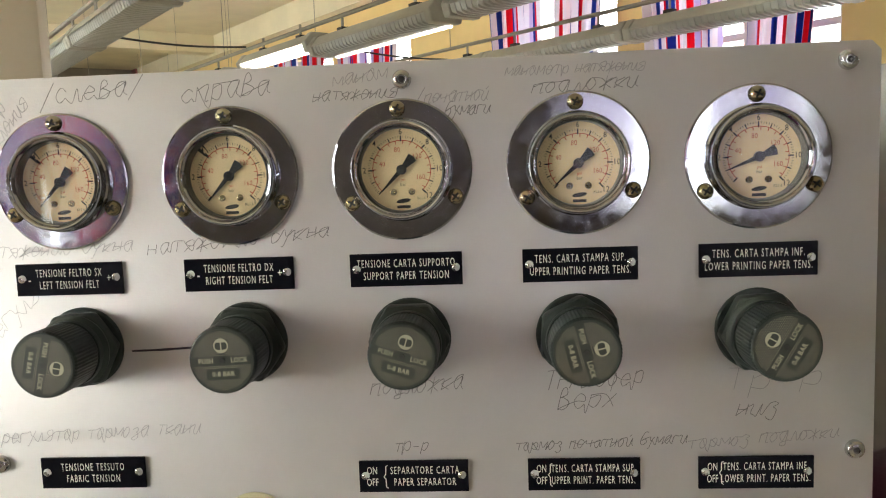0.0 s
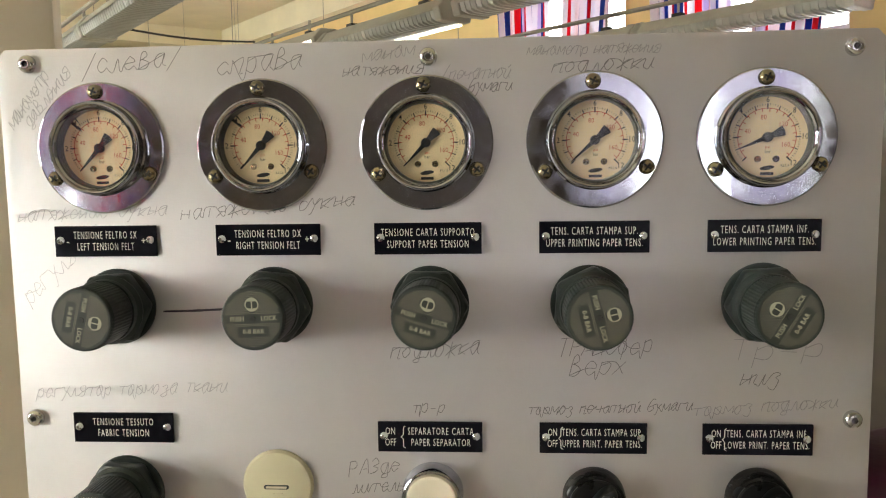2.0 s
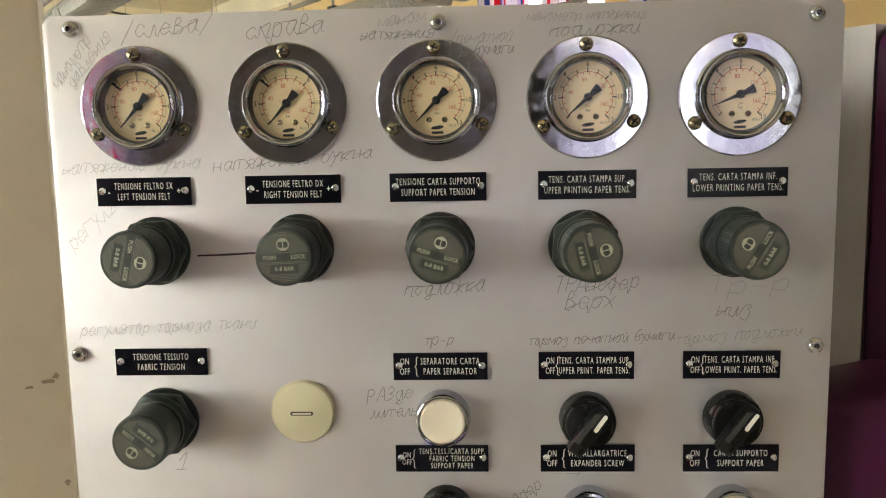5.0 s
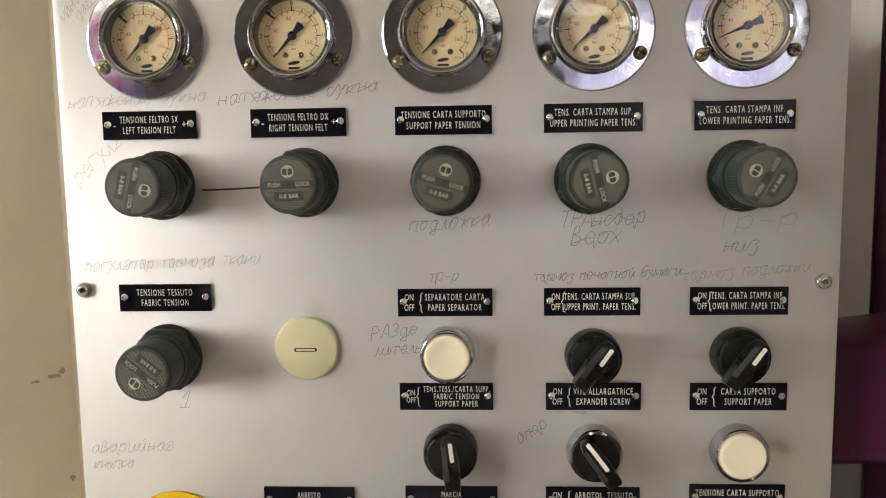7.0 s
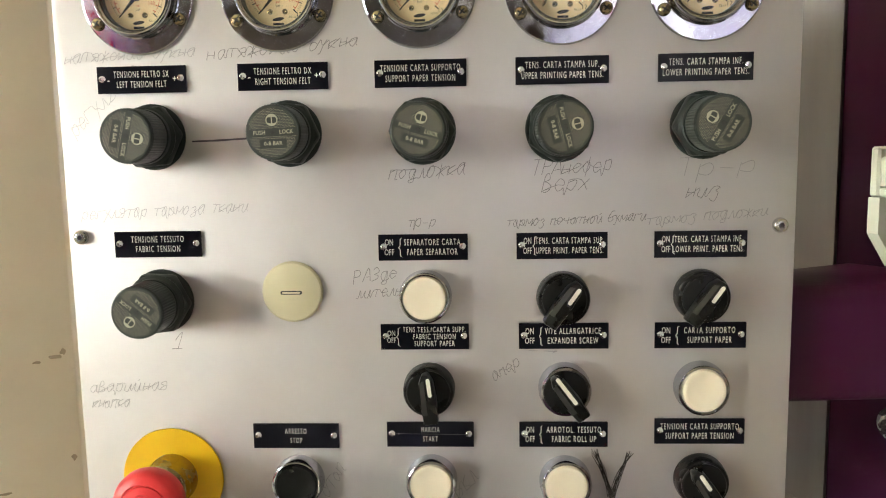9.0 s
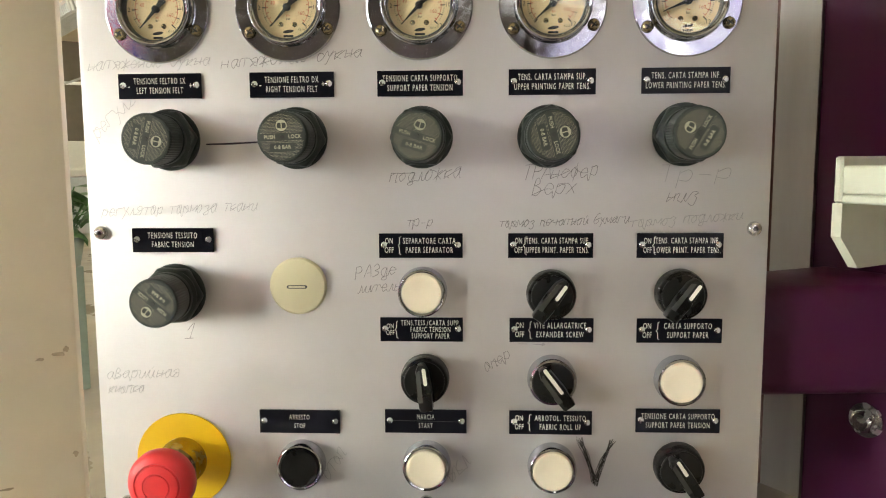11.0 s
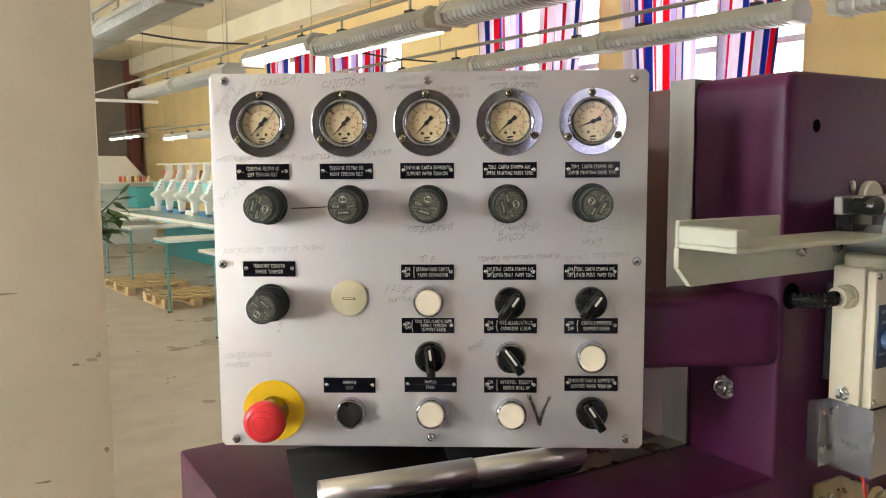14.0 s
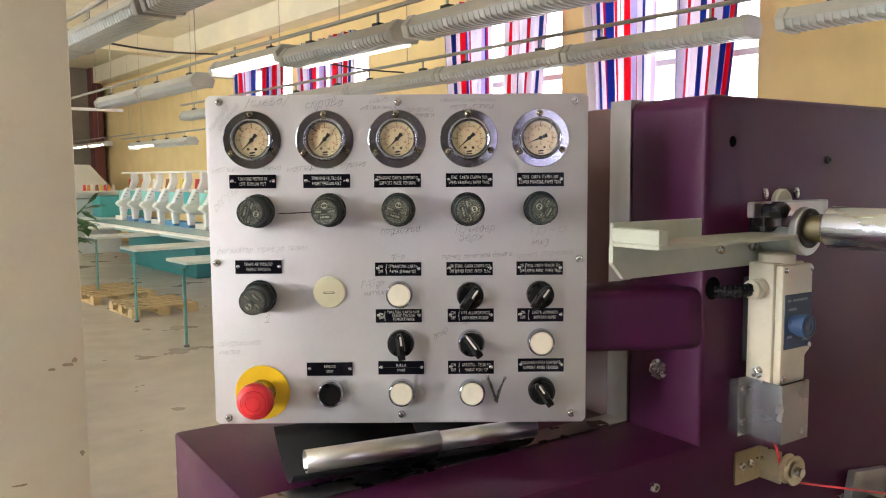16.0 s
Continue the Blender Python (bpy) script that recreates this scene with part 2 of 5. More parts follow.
def box(x0, x1, y0, y1, z0, z1, bevel=0.0, seg=2, bm=None):
    own = bmesh.new()
    bmesh.ops.create_cube(own, size=1, matrix=Matrix.Translation(((x0 + x1) / 2, (y0 + y1) / 2, (z0 + z1) / 2)) @ Matrix.Diagonal((abs(x1 - x0), abs(y1 - y0), abs(z1 - z0), 1)))
    if bevel:
        bmesh.ops.bevel(own, geom=own.edges[:], offset=bevel, segments=seg, profile=0.5, affect="EDGES")
    return merge(bm, own)


def merge(bm, own, m=None):
    if m is not None:
        bmesh.ops.transform(own, matrix=m, verts=own.verts)
    if bm is None:
        return own
    tmp = bpy.data.meshes.new("tmp")
    own.to_mesh(tmp)
    own.free()
    bm.from_mesh(tmp)
    bpy.data.meshes.remove(tmp)
    return bm


def lathe(profile, seg=40, bm=None, m=None, wobble=None):
    """Turned solid about -y: profile of (radius, height out of the panel)."""
    own = bmesh.new()
    rings = []
    for r, h in profile:
        if r < 1e-7:
            rings.append([own.verts.new((0, -h, 0))])
        else:
            rings.append([own.verts.new((r * (wobble(i) if wobble else 1) * math.cos(2 * math.pi * i / seg), -h, r * (wobble(i) if wobble else 1) * math.sin(2 * math.pi * i / seg))) for i in range(seg)])
    for a, b in zip(rings, rings[1:]):
        for i in range(seg):
            j = (i + 1) % seg
            if len(a) == 1 and len(b) == 1:
                continue
            if len(a) == 1:
                own.faces.new((a[0], b[i], b[j]))
            elif len(b) == 1:
                own.faces.new((a[i], a[j], b[0]))
            else:
                own.faces.new((a[i], a[j], b[j], b[i]))
    return merge(bm, own, m)


def prism(poly, h0, h1, bm=None, m=None, bevel=0.0):
    """A polygon (x, z) standing out of the panel from h0 to h1 along -y."""
    own = bmesh.new()
    a = [own.verts.new((x, -h0, z)) for x, z in poly]
    b = [own.verts.new((x, -h1, z)) for x, z in poly]
    own.faces.new(a)
    own.faces.new(b)
    n = len(poly)
    for i in range(n):
        own.faces.new((a[i], a[(i + 1) % n], b[(i + 1) % n], b[i]))
    if bevel:
        bmesh.ops.recalc_face_normals(own, faces=own.faces)
        bmesh.ops.bevel(own, geom=own.edges[:], offset=bevel, segments=2, profile=0.5, affect="EDGES")
    return merge(bm, own, m)


def tube(points, r, seg=8, bm=None, closed_ends=True):
    """A round bar through points."""
    own = bmesh.new()
    pts = [Vector(p) for p in points]
    rings = []
    up = Vector((0, 0, 1))
    for i, p in enumerate(pts):
        d = (pts[min(i + 1, len(pts) - 1)] - pts[max(i - 1, 0)]).normalized()
        a = d.cross(up if abs(d.dot(up)) < 0.95 else Vector((1, 0, 0))).normalized()
        b = d.cross(a)
        rings.append([own.verts.new(p + r * (math.cos(2 * math.pi * k / seg) * a + math.sin(2 * math.pi * k / seg) * b)) for k in range(seg)])
    for a, b in zip(rings, rings[1:]):
        for k in range(seg):
            own.faces.new((a[k], a[(k + 1) % seg], b[(k + 1) % seg], b[k]))
    if closed_ends:
        own.faces.new(rings[0])
        own.faces.new(rings[-1])
    return merge(bm, own)


def rounded(w, h, r, n=5):
    out = []
    for cx, cz, a0 in ((w / 2 - r, h / 2 - r, 0), (-w / 2 + r, h / 2 - r, 90), (-w / 2 + r, -h / 2 + r, 180), (w / 2 - r, -h / 2 + r, 270)):
        out += [(cx + r * math.cos(radians(a0 + 90 * i / n)), cz + r * math.sin(radians(a0 + 90 * i / n))) for i in range(n + 1)]
    return out


def lettering(words, size, width, bm, x, z, h, turn=0.0, align="CENTER", thick=0.0, spacing=1.05):
    """Words in the built-in font, flat on the panel side of a thing at height h; width squeezes the letters."""
    cu = bpy.data.curves.new("words", "FONT")
    cu.body, cu.size, cu.align_x, cu.align_y, cu.resolution_u, cu.offset, cu.space_character = words, size, align, "CENTER", 2, thick, spacing
    tmp = new("words", cu)
    me = tmp.to_mesh()
    own = bmesh.new()
    own.from_mesh(me)
    tmp.to_mesh_clear()
    bpy.data.objects.remove(tmp)
    bpy.data.curves.remove(cu)
    m = Matrix.Translation((x, -h, z)) @ Matrix.Rotation(radians(-turn), 4, "Y") @ Matrix.Rotation(radians(90), 4, "X") @ Matrix.Diagonal((width, 1, 1, 1))
    return merge(bm, own, m)


# ---- hall ----
def structure(name, bm, material, label, m=ROOM, smooth=None):
    return tagged(finish(name, bm, material, None, "", m, smooth), label, kind="structure")


N0, N1, S0, S1, TOP = -5.5, 6.6, -7.0, 21.8, 4.46
SILL, HEAD = 0.95, 3.6
WINDOWS = [(-6.1, -4.35), (-2.4, -0.64), (-0.15, 1.62), (3.58, 5.36), (5.85, 7.60), (9.55, 11.25), (11.78, 13.55)]
# Unseen west windows: all after the first are added to light panel and hall.
UNSEEN_WINDOWS = [(-2.0, -0.4), (0.4, 1.9), (2.4, 4.1), (11.0, 12.7), (13.2, 14.9)]

structure("floor", box(N0 - 0.3, N1 + 0.3, S0 - 0.3, S1 + 0.3, -0.2, 0.0), FLOOR, "worn grey concrete floor with pale scuffs")
ceil = bmesh.new()
box(N0 - 0.3, N1 + 0.3, S0 - 0.3, S1 + 0.3, TOP, TOP + 0.2, bm=ceil)
for s in (16.2,):
    box(N0, N1 - 0.35, s - 0.2, s + 0.2, TOP - 0.35, TOP - 0.002, bm=ceil)
structure("ceiling", ceil, CEIL, "yellowed whitewashed ceiling with cross beams")
structure("trim", box(N1 - 0.34, N1 - 0.004, S0, S1, TOP - 0.40, TOP - 0.004), CEIL, "pale plastered beam along the wall top")


def pierced_wall(name, n0, n1, spans, material, label):
    bm = bmesh.new()
    box(n0, n1, S0, S1, 0, SILL, bm=bm)
    box(n0, n1, S0, S1, HEAD, TOP, bm=bm)
    edge = S0
    for a, b in spans + [(S1, S1)]:
        if a > edge:
            box(n0, n1, edge, a, SILL, HEAD, bm=bm)
        edge = b
    structure(name, bm, material, label)


pierced_wall("wall_east", N1, N1 + 0.3, WINDOWS, WALL, "yellow painted wall with tall paired windows")
# Unseen closing wall, its dark colour chosen for what the chrome mirrors.
pierced_wall("wall_west", N0 - 0.3, N0, UNSEEN_WINDOWS, GREY_WALL, "unseen wall with tall windows, coloured dark for the chrome reflections")
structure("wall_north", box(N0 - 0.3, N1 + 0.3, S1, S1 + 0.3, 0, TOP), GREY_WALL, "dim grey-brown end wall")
# Unseen too, and dark for the same reflections.
south = bmesh.new()
for n0, n1, z0, z1 in ((N0 - 0.3, N1 + 0.3, 0, SILL), (N0 - 0.3, N1 + 0.3, HEAD, TOP), (N0 - 0.3, -4.7, SILL, HEAD), (-1.7, N1 + 0.3, SILL, HEAD)):
    box(n0, n1, S0 - 0.3, S0, z0, z1, bm=south)
structure("wall_south", south, GREY_WALL, "unseen end wall with one window, coloured dark for the chrome reflections")


def window(number, n, a, b, facing, place=None):
    root = thing("window_%d" % number, place or ROOM @ pose(n, (a + b) / 2, SILL), "tall white-framed window bright with daylight", "window", kind="structure")
    w, h = b - a, HEAD - SILL
    fr = bmesh.new()
    for y0, y1, z0, z1 in ((-w / 2, w / 2, 0, 0.07), (-w / 2, w / 2, h - 0.07, h), (-w / 2, -w / 2 + 0.07, 0.07, h - 0.07), (w / 2 - 0.07, w / 2, 0.07, h - 0.07), (-0.035, 0.035, 0.07, h - 0.07), (-w / 2 + 0.07, -0.035, h * 0.66, h * 0.66 + 0.06), (0.035, w / 2 - 0.07, h * 0.66, h * 0.66 + 0.06)):
        box(-0.035, 0.035, y0, y1, z0, z1, bm=fr)
    part("window_frame", fr, WHITE_PAINT, root, smooth=None)
    part("window_sill", box(-facing * 0.02, -facing * 0.30, -w / 2 - 0.05, w / 2 + 0.05, -0.04, 0.0, 0.008), WHITE_PAINT, root, smooth=None)
    for y0, y1 in ((-w / 2 + 0.07, -0.035), (0.035, w / 2 - 0.07)):
        for z0, z1 in ((0.07, h * 0.66), (h * 0.66 + 0.06, h - 0.07)):
            pane = part("pane", box(-0.003, 0.003, y0, y1, z0, z1), CLEAR, root, smooth=None)
            pane.visible_shadow = False


def curtain(n, a, b, lean, seed, place=None, cloth=None):
    """A striped curtain gathered in folds from a to b at the top, drawn aside by lean lower down."""
    rng = random.Random(seed)
    bm = bmesh.new()
    uvl = bm.loops.layers.uv.new("UVMap")
    nx, nz, w = 90, 14, b - a
    ph = [rng.uniform(0, 6.28) for _ in range(4)]
    grid = []
    for j in range(nz + 1):
        f = j / nz
        z = HEAD + 0.12 - f * (HEAD - SILL + 0.15)
        row = []
        for i in range(nx + 1):
            u = i / nx
            pull = lean * f ** 1.3
            s = a + w * u * (1 - 0.30 * f) + pull + 0.01 * math.sin(9 * u + ph[0])
            fold = 0.055 * math.sin(2 * math.pi * 8.5 * u + ph[1] + 0.7 * math.sin(3 * f)) + 0.03 * math.sin(2 * math.pi * 3.3 * u + ph[2])
            row.append(bm.verts.new((fold, s, z)))
        grid.append(row)
    for j in range(nz):
        for i in range(nx):
            face = bm.faces.new((grid[j][i], grid[j][i + 1], grid[j + 1][i + 1], grid[j + 1][i]))
            for loop, (p, q) in zip(face.loops, ((i, j), (i + 1, j), (i + 1, j + 1), (i, j + 1))):
                loop[uvl].uv = (p / nx * w * 4.2 + seed * 0.37, q / nz)
    ob = finish("curtain", bm, cloth or CLOTH, None, "", place or ROOM @ pose(n, 0, 0), 60)
    so = ob.modifiers.new("cloth", "SOLIDIFY")
    so.thickness = 0.002
    tagged(ob, "translucent curtain with pale lilac and white stripes" if cloth else "translucent curtain with red, blue, white and lilac stripes", "curtain", "striped window curtains")


number = 0
for a, b in WINDOWS:
    number += 1
    window(number, N1 + 0.15, a, b, 1)
    window_lamp(N1 + 0.28, (a + b) / 2, (SILL + HEAD) / 2, b - a, HEAD - SILL, 105, 90, (0.94, 0.95, 0.95))
    curtain(N1 - 0.16, b - 0.80, b + 0.05, 0.02, number)
    curtain(N1 - 0.20, a + 0.02, a + 0.66, 0.30, number + 10)
# Added daylight from the unseen west side, stronger towards the far hall.
for a, b in UNSEEN_WINDOWS:
    number += 1
    window(number, N0 - 0.15, a, b, -1)
    window_lamp(N0 - 0.28, (a + b) / 2, (SILL + HEAD) / 2, b - a, HEAD - SILL, 90 if a < 0 else 400 if a < 5 else 560, -90)
    wide = 1.0 if a < 0 else 0.42
    curtain(N0 + 0.16, a - 0.1, a + wide, 0.0, number)
    curtain(N0 + 0.22, b - wide, b + 0.05, 0.25, number + 10)
tagged(finish("backdrop", box(N1 + 1.2, N1 + 1.25, S0 - 6, S1 + 6, -1, 8), OUTSIDE, None, "", ROOM), "white overcast daylight outside the windows", kind="structure")
number += 1
END = ROOM @ pose(-3.2, S0, 0, 0, 0, -90)          # the window of the end wall
window(number, 0, -1.5, 1.5, 1, END @ pose(0.15, 0, SILL))
data = bpy.data.lights.new("window_daylight", "AREA")
data.shape, data.size, data.size_y, data.energy, data.color = "RECTANGLE", 3.0, HEAD - SILL, 170, (0.94, 0.96, 0.87)
new("window_daylight", data).matrix_world = END @ pose(0.28, 0, (SILL + HEAD) / 2, 90, 0, 90)
curtain(0, -1.55, 0.25, 0.0, 31, END @ pose(-0.16, 0, 0), PALE_CLOTH)
curtain(0, -0.05, 1.55, 0.45, 32, END @ pose(-0.22, 0, 0), PALE_CLOTH)
tagged(finish("backdrop", box(1.2, 1.25, -8, 8, -1, 8), OUTSIDE, None, "", END), "white overcast daylight outside the end window", kind="structure")
tagged(finish("backdrop", box(N0 - 1.25, N0 - 1.2, S0 - 6, S1 + 6, -1, 8), OUTSIDE, None, "", ROOM), "white overcast daylight outside the windows", kind="structure")

# painted columns of the end wall
for s, n0, n1, m_, lab in ((S1 - 0.35, 6.20, 6.46, RED_BANNER, "dark red painted column at the end wall"),):
    tagged(finish("column", box(n0, n1, s, S1 - 0.004, 0, TOP - 0.004, 0.02), m_, None, "", ROOM), lab, "column")


# ---- hanging lights ----
def ceiling_light(n, s, lit, lab, length=1.24, skirt=False, lift=0.0):
    root = thing("fluorescent_light", ROOM @ pose(n, s, 2.40 + lift), lab, "ceiling light", "hanging fluorescent lights")
    low = -0.012
    prof = [(-0.100, low), (-0.094, 0.0), (-0.050, 0.050), (0.050, 0.050), (0.094, 0.0), (0.100, low)]
    bm = bmesh.new()
    a = [bm.verts.new((x, 0.02, z)) for x, z in prof]
    b = [bm.verts.new((x, length - 0.02, z)) for x, z in prof]
    for i in range(5):
        bm.faces.new((a[i], a[i + 1], b[i + 1], b[i]))
    part("housing", bm, LAMP_GREY, root, smooth=None)
    for y in (0.0, length - 0.05):
        part("end_cap", prism([(-0.103, 0.0), (-0.085, -0.060), (0.085, -0.060), (0.103, 0.0), (0.055, 0.056), (-0.055, 0.056)], -y - 0.05, -y, None, None, 0.006), LAMP_GREY, root, smooth=None)
    dif = bmesh.new()
    outline = ((-0.092, -0.002), (-0.090, -0.020), (-0.080, -0.050), (-0.06, -0.058), (0, -0.060), (0.06, -0.058), (0.080, -0.050), (0.090, -0.020), (0.092, -0.002))
    last = None
    fins = 30
    flat = 0.965 if n < 2 else 0.84
    pitch = (length - 0.10) / fins
    cuts = []
    for k in range(fins):                       # thin louvre fins with gaps between them
        y = 0.05 + k * pitch
        cuts += [(y, 1.0), (y + pitch * 0.35, 1.0), (y + pitch * 0.40, flat), (y + pitch * 0.95, flat)]
    glow = lit and not skirt
    if glow:
        cuts = [(0.05, 1.0), (length - 0.05, 1.0)]
    for y, deep in cuts:
        p = [dif.verts.new((x * (0.97 if deep < 1 else 1), y, z * deep * (0.52 if glow else 1))) for x, z in outline]
        for q in range(8 if last else 0):
            dif.faces.new((p[q], p[q + 1], last[q + 1], last[q]))
        last = p
    part("diffuser", dif, LIT if glow else LAMP_DIFF, root, "glowing diffuser" if glow else "", smooth=20)
    if skirt:
        part("tube", box(0.050, 0.082, 0.06, length - 0.06, -0.066, -0.056, 0.004), LIT, root, "glowing tube under the louvre")
    for y in (0.25, length - 0.25):
        part("hanger", tube([(0, y, 0.05), (0, y, 0.14)], 0.008, 6), WIRE, root)
        part("clamp", box(-0.02, 0.02, y - 0.03, y + 0.03, 0.055, 0.075), CABLE, root, smooth=None)
    return root


OFF, ON = "grey hanging fluorescent light with ribbed diffuser, switched off", "hanging fluorescent light with glowing white diffuser"
for s in (0.75, 2.15, 3.40, 4.65, 5.90, 7.15, 8.4):
    ceiling_light(3.9, s, False, OFF)
for s, lit in ((2.05, False), (3.36, True), (4.60, True), (5.98, False), (7.24, False)):
    ceiling_light(2.56, s, lit, ON if lit else OFF, 1.05 if s == 4.60 else 1.22, s == 3.36, 0.035 if s == 4.60 else 0.0)
for s in (2.2, 3.5, 4.75):
    ceiling_light(1.3, s, False, OFF)
for s, lit in ((10.95, False), (12.2, True)):
    ceiling_light(4.5, s, lit, ON if lit else OFF, 1.22, False, -0.24)
for s in (18.3, 19.6):
    ceiling_light(5.6, s, True, ON)
# Unseen lit lights behind the camera, added as extra sources.
for s, n in ((-4.0, -1.5), (-2.7, -1.5), (-1.0, -2.8), (0.4, -2.8)):
    ceiling_light(n, s, True, ON)


def rail(n, s0, s1, z):
    root = thing("light_rail", ROOM @ pose(n, 0, z), "thin steel rail hung on wires above the lights", "rail", "hanging light rails")
    part("conduit", tube([(0, s0, 0), (0, s1, 0)], 0.013, 8), WIRE, root)
    s = s0 + 0.4
    while s < s1:
        part("hanging_wire", tube([(0, s, 0), (0, s, TOP - z)], 0.003, 5), WIRE, root)
        s += 2.1


for n, s0, s1 in ((3.9, 0.5, 9.8), (2.56, 1.5, 12.5), (1.3, 1.5, 8.0), (5.6, 16.5, 21.0)):
    rail(n, s0, s1, 2.54)
rail(4.5, 10.5, 14.0, 2.30)
cab = [(1.3 + 1.26 * k / 12, 4.95 + 0.75 * k / 12, 2.47 + 0.09 * k / 12 - 0.03 * math.sin(math.pi * k / 12)) for k in range(13)]
tagged(finish("cable", tube(cab, 0.0065, 8), CABLE, None, "", ROOM, 40), "sagging black cable between two lights", "cable")
cab = [(2.56 + 1.34 * k / 12, 4.75 + 0.4 * k / 12, 2.47 - 0.03 * math.sin(math.pi * k / 12)) for k in range(13)]
tagged(finish("cable", tube(cab, 0.006, 8), CABLE, None, "", ROOM, 40), "sagging black cable between two lights", "cable")
tagged(finish("pipe", tube([(5.2, 16.0, 2.95), (0.5, 16.4, 2.95)], 0.03, 8), WHITE_PAINT, None, "", ROOM, 40), "white pipe hung across the hall", "pipe")

# ---- beige pillar ----
pil = thing("pillar", pose(-1.215, 2.12, 0, 0, 0, 27), "scuffed beige painted pillar", "pillar", kind="structure")
part("shaft", box(-1.15, 0, 0, 0.5, 0, TOP, 0.005, 2), BEIGE, pil)
prng = random.Random(8)
SCUFF = mat("brown_scuff", (0.26, 0.21, 0.14), 0.7, 0, 0.2, 60)
for x, z, w, h in ((-0.050, 1.012, 0.05, 0.010), (-0.10, 1.000, 0.03, 0.006), (-0.030, 1.024, 0.02, 0.012), (-0.020, 0.70, 0.02, 0.012), (-0.30, 1.25, 0.10, 0.004), (-0.21, 0.62, 0.06, 0.005)):
    ring = [(x + w / 2 * math.cos(a * 0.6283) * prng.uniform(0.5, 1.1), z + h * math.sin(a * 0.6283) * prng.uniform(0.4, 1.1)) for a in range(10)]
    part("scuff", prism(ring, 0.0, 0.0006), SCUFF, pil, "brown scuff mark", smooth=None)

# ---- maroon machine ----
SIZE = 0.925
MACHINE = pose(0.3141, 0.375, 0.1232, 0, 0, 33.5) @ Matrix.Scale(SIZE, 4)    # x along its front, y into it, from its upper front corner
FOOT = -0.1232 / SIZE          # the floor in the machine's own measure
LOW, HIGH = 1.300, 1.738


def lbody(y0, y1, x1, name, parent, material):
    bm = bmesh.new()
    r = 0.018
    arc = [(-r * 0 + r - r * math.cos(radians(90 * k / 6)), HIGH - r + r * math.sin(radians(90 * k / 6))) for k in range(7)]
    poly = [(-0.532, FOOT), (-0.532, LOW - 0.004), (-0.528, LOW), (0.0, LOW)] + arc + [(x1, HIGH), (x1, FOOT)]
    a = [bm.verts.new((x, y0, z)) for x, z in poly]
    b = [bm.verts.new((x, y1, z)) for x, z in poly]
    bm.faces.new(a), bm.faces.new(b)
    k = len(poly)
    for i in range(k):
        bm.faces.new((a[i], a[(i + 1) % k], b[(i + 1) % k], b[i]))
    bmesh.ops.recalc_face_normals(bm, faces=bm.faces)
    front = [e for e in bm.edges if all(abs(v.co.y - y0) < 1e-6 for v in e.verts)]
    bmesh.ops.bevel(bm, geom=front, offset=0.006, segments=3, profile=0.5, affect="EDGES")
    return part(name, bm, material, parent, smooth=40)


mach = thing("printing_machine", MACHINE, "large maroon enamelled textile printing machine with steel strip", "machine")
lbody(0.0, 0.120, 1.9, "front_frame", mach, MAROON)
sb = bmesh.new()
part("steel_strip", box(-0.526, -0.003, 0.1205, 0.158, 1.2, LOW + 0.002), DARK_STRIP, mach, "steel strip with the panel's dark reflection painted in", smooth=None)
box(-0.003, 0.03, 0.1205, 0.158, LOW + 0.002, HIGH + 0.002, bm=sb)
part("steel_strip", sb, BRUSHED, mach, "brushed stainless strip", smooth=None)
rear = bmesh.new()
box(0.0, 1.9, 0.1585, 0.36, FOOT, HIGH - 0.006, 0.006, bm=rear)
part("rear_base", box(-0.532, -0.0005, 0.1585, 0.439, FOOT, LOW - 0.001, 0.004), MAROON, mach)
part("rear_frame", rear, MAROON_BROWN, mach, "brownish maroon rear frame")
arm = bmesh.new()
for z in (1.423, 1.500):
    for x, y in ((0.05, 0.002), (-0.015, 0.003), (0.05, 0.116), (-0.232, 0.147), (-0.139, 0.0725)):
        arm.verts.new((x, y, z))
bmesh.ops.convex_hull(arm, input=arm.verts[:])
bmesh.ops.dissolve_limit(arm, angle_limit=0.01, verts=arm.verts[:], edges=arm.edges[:])
bmesh.ops.bevel(arm, geom=arm.edges[:], offset=0.012, segments=3, profile=0.5, affect="EDGES")
part("support_arm", arm, MAROON, mach)


def out_of(x, y, z, turn=0.0):
    """A frame whose -y points out of the front (turn 0) or the side (turn -90) of a machine part."""
    return pose(x, y, z, 0, 0, turn)


def hexhead(bm, m, r=0.0095, h=0.007, washer=0.0135):
    lathe([(0, 0), (washer, 0), (washer, 0.0018), (0, 0.0018)], 28, bm, m)
    prism([(r * math.cos(radians(60 * k + 12)), r * math.sin(radians(60 * k + 12))) for k in range(6)], 0.0018, 0.0018 + h, bm, m, 0.0007)
    lathe([(0, 0.0018 + h), (r * 0.72, 0.0018 + h), (r * 0.66, 0.0026 + h), (0, 0.0026 + h)], 24, bm, m)
    return bm


def capscrew(bm, m, r=0.0045, h=0.004):
    lathe([(0, 0), (r, 0), (r, h * 0.8), (r * 0.85, h), (r * 0.5, h), (r * 0.5, h * 0.4), (0, h * 0.4)], 18, bm, m)
    return bm


part("bolt", hexhead(bmesh.new(), out_of(0.0, 0.068, 1.385, -90)), ZINC, mach, "zinc hexagon bolt with washer")
part("hole", lathe([(0, 0.0004), (0.0062, 0.0004), (0.0070, 0.0)], 24, None, out_of(0.050, 0, 1.681)), VOID, mach, "dark drilled hole")
part("screw", capscrew(bmesh.new(), out_of(0.257, 0, 1.659), 0.0060, 0.0055), RUBBER, mach, "black cap screw")
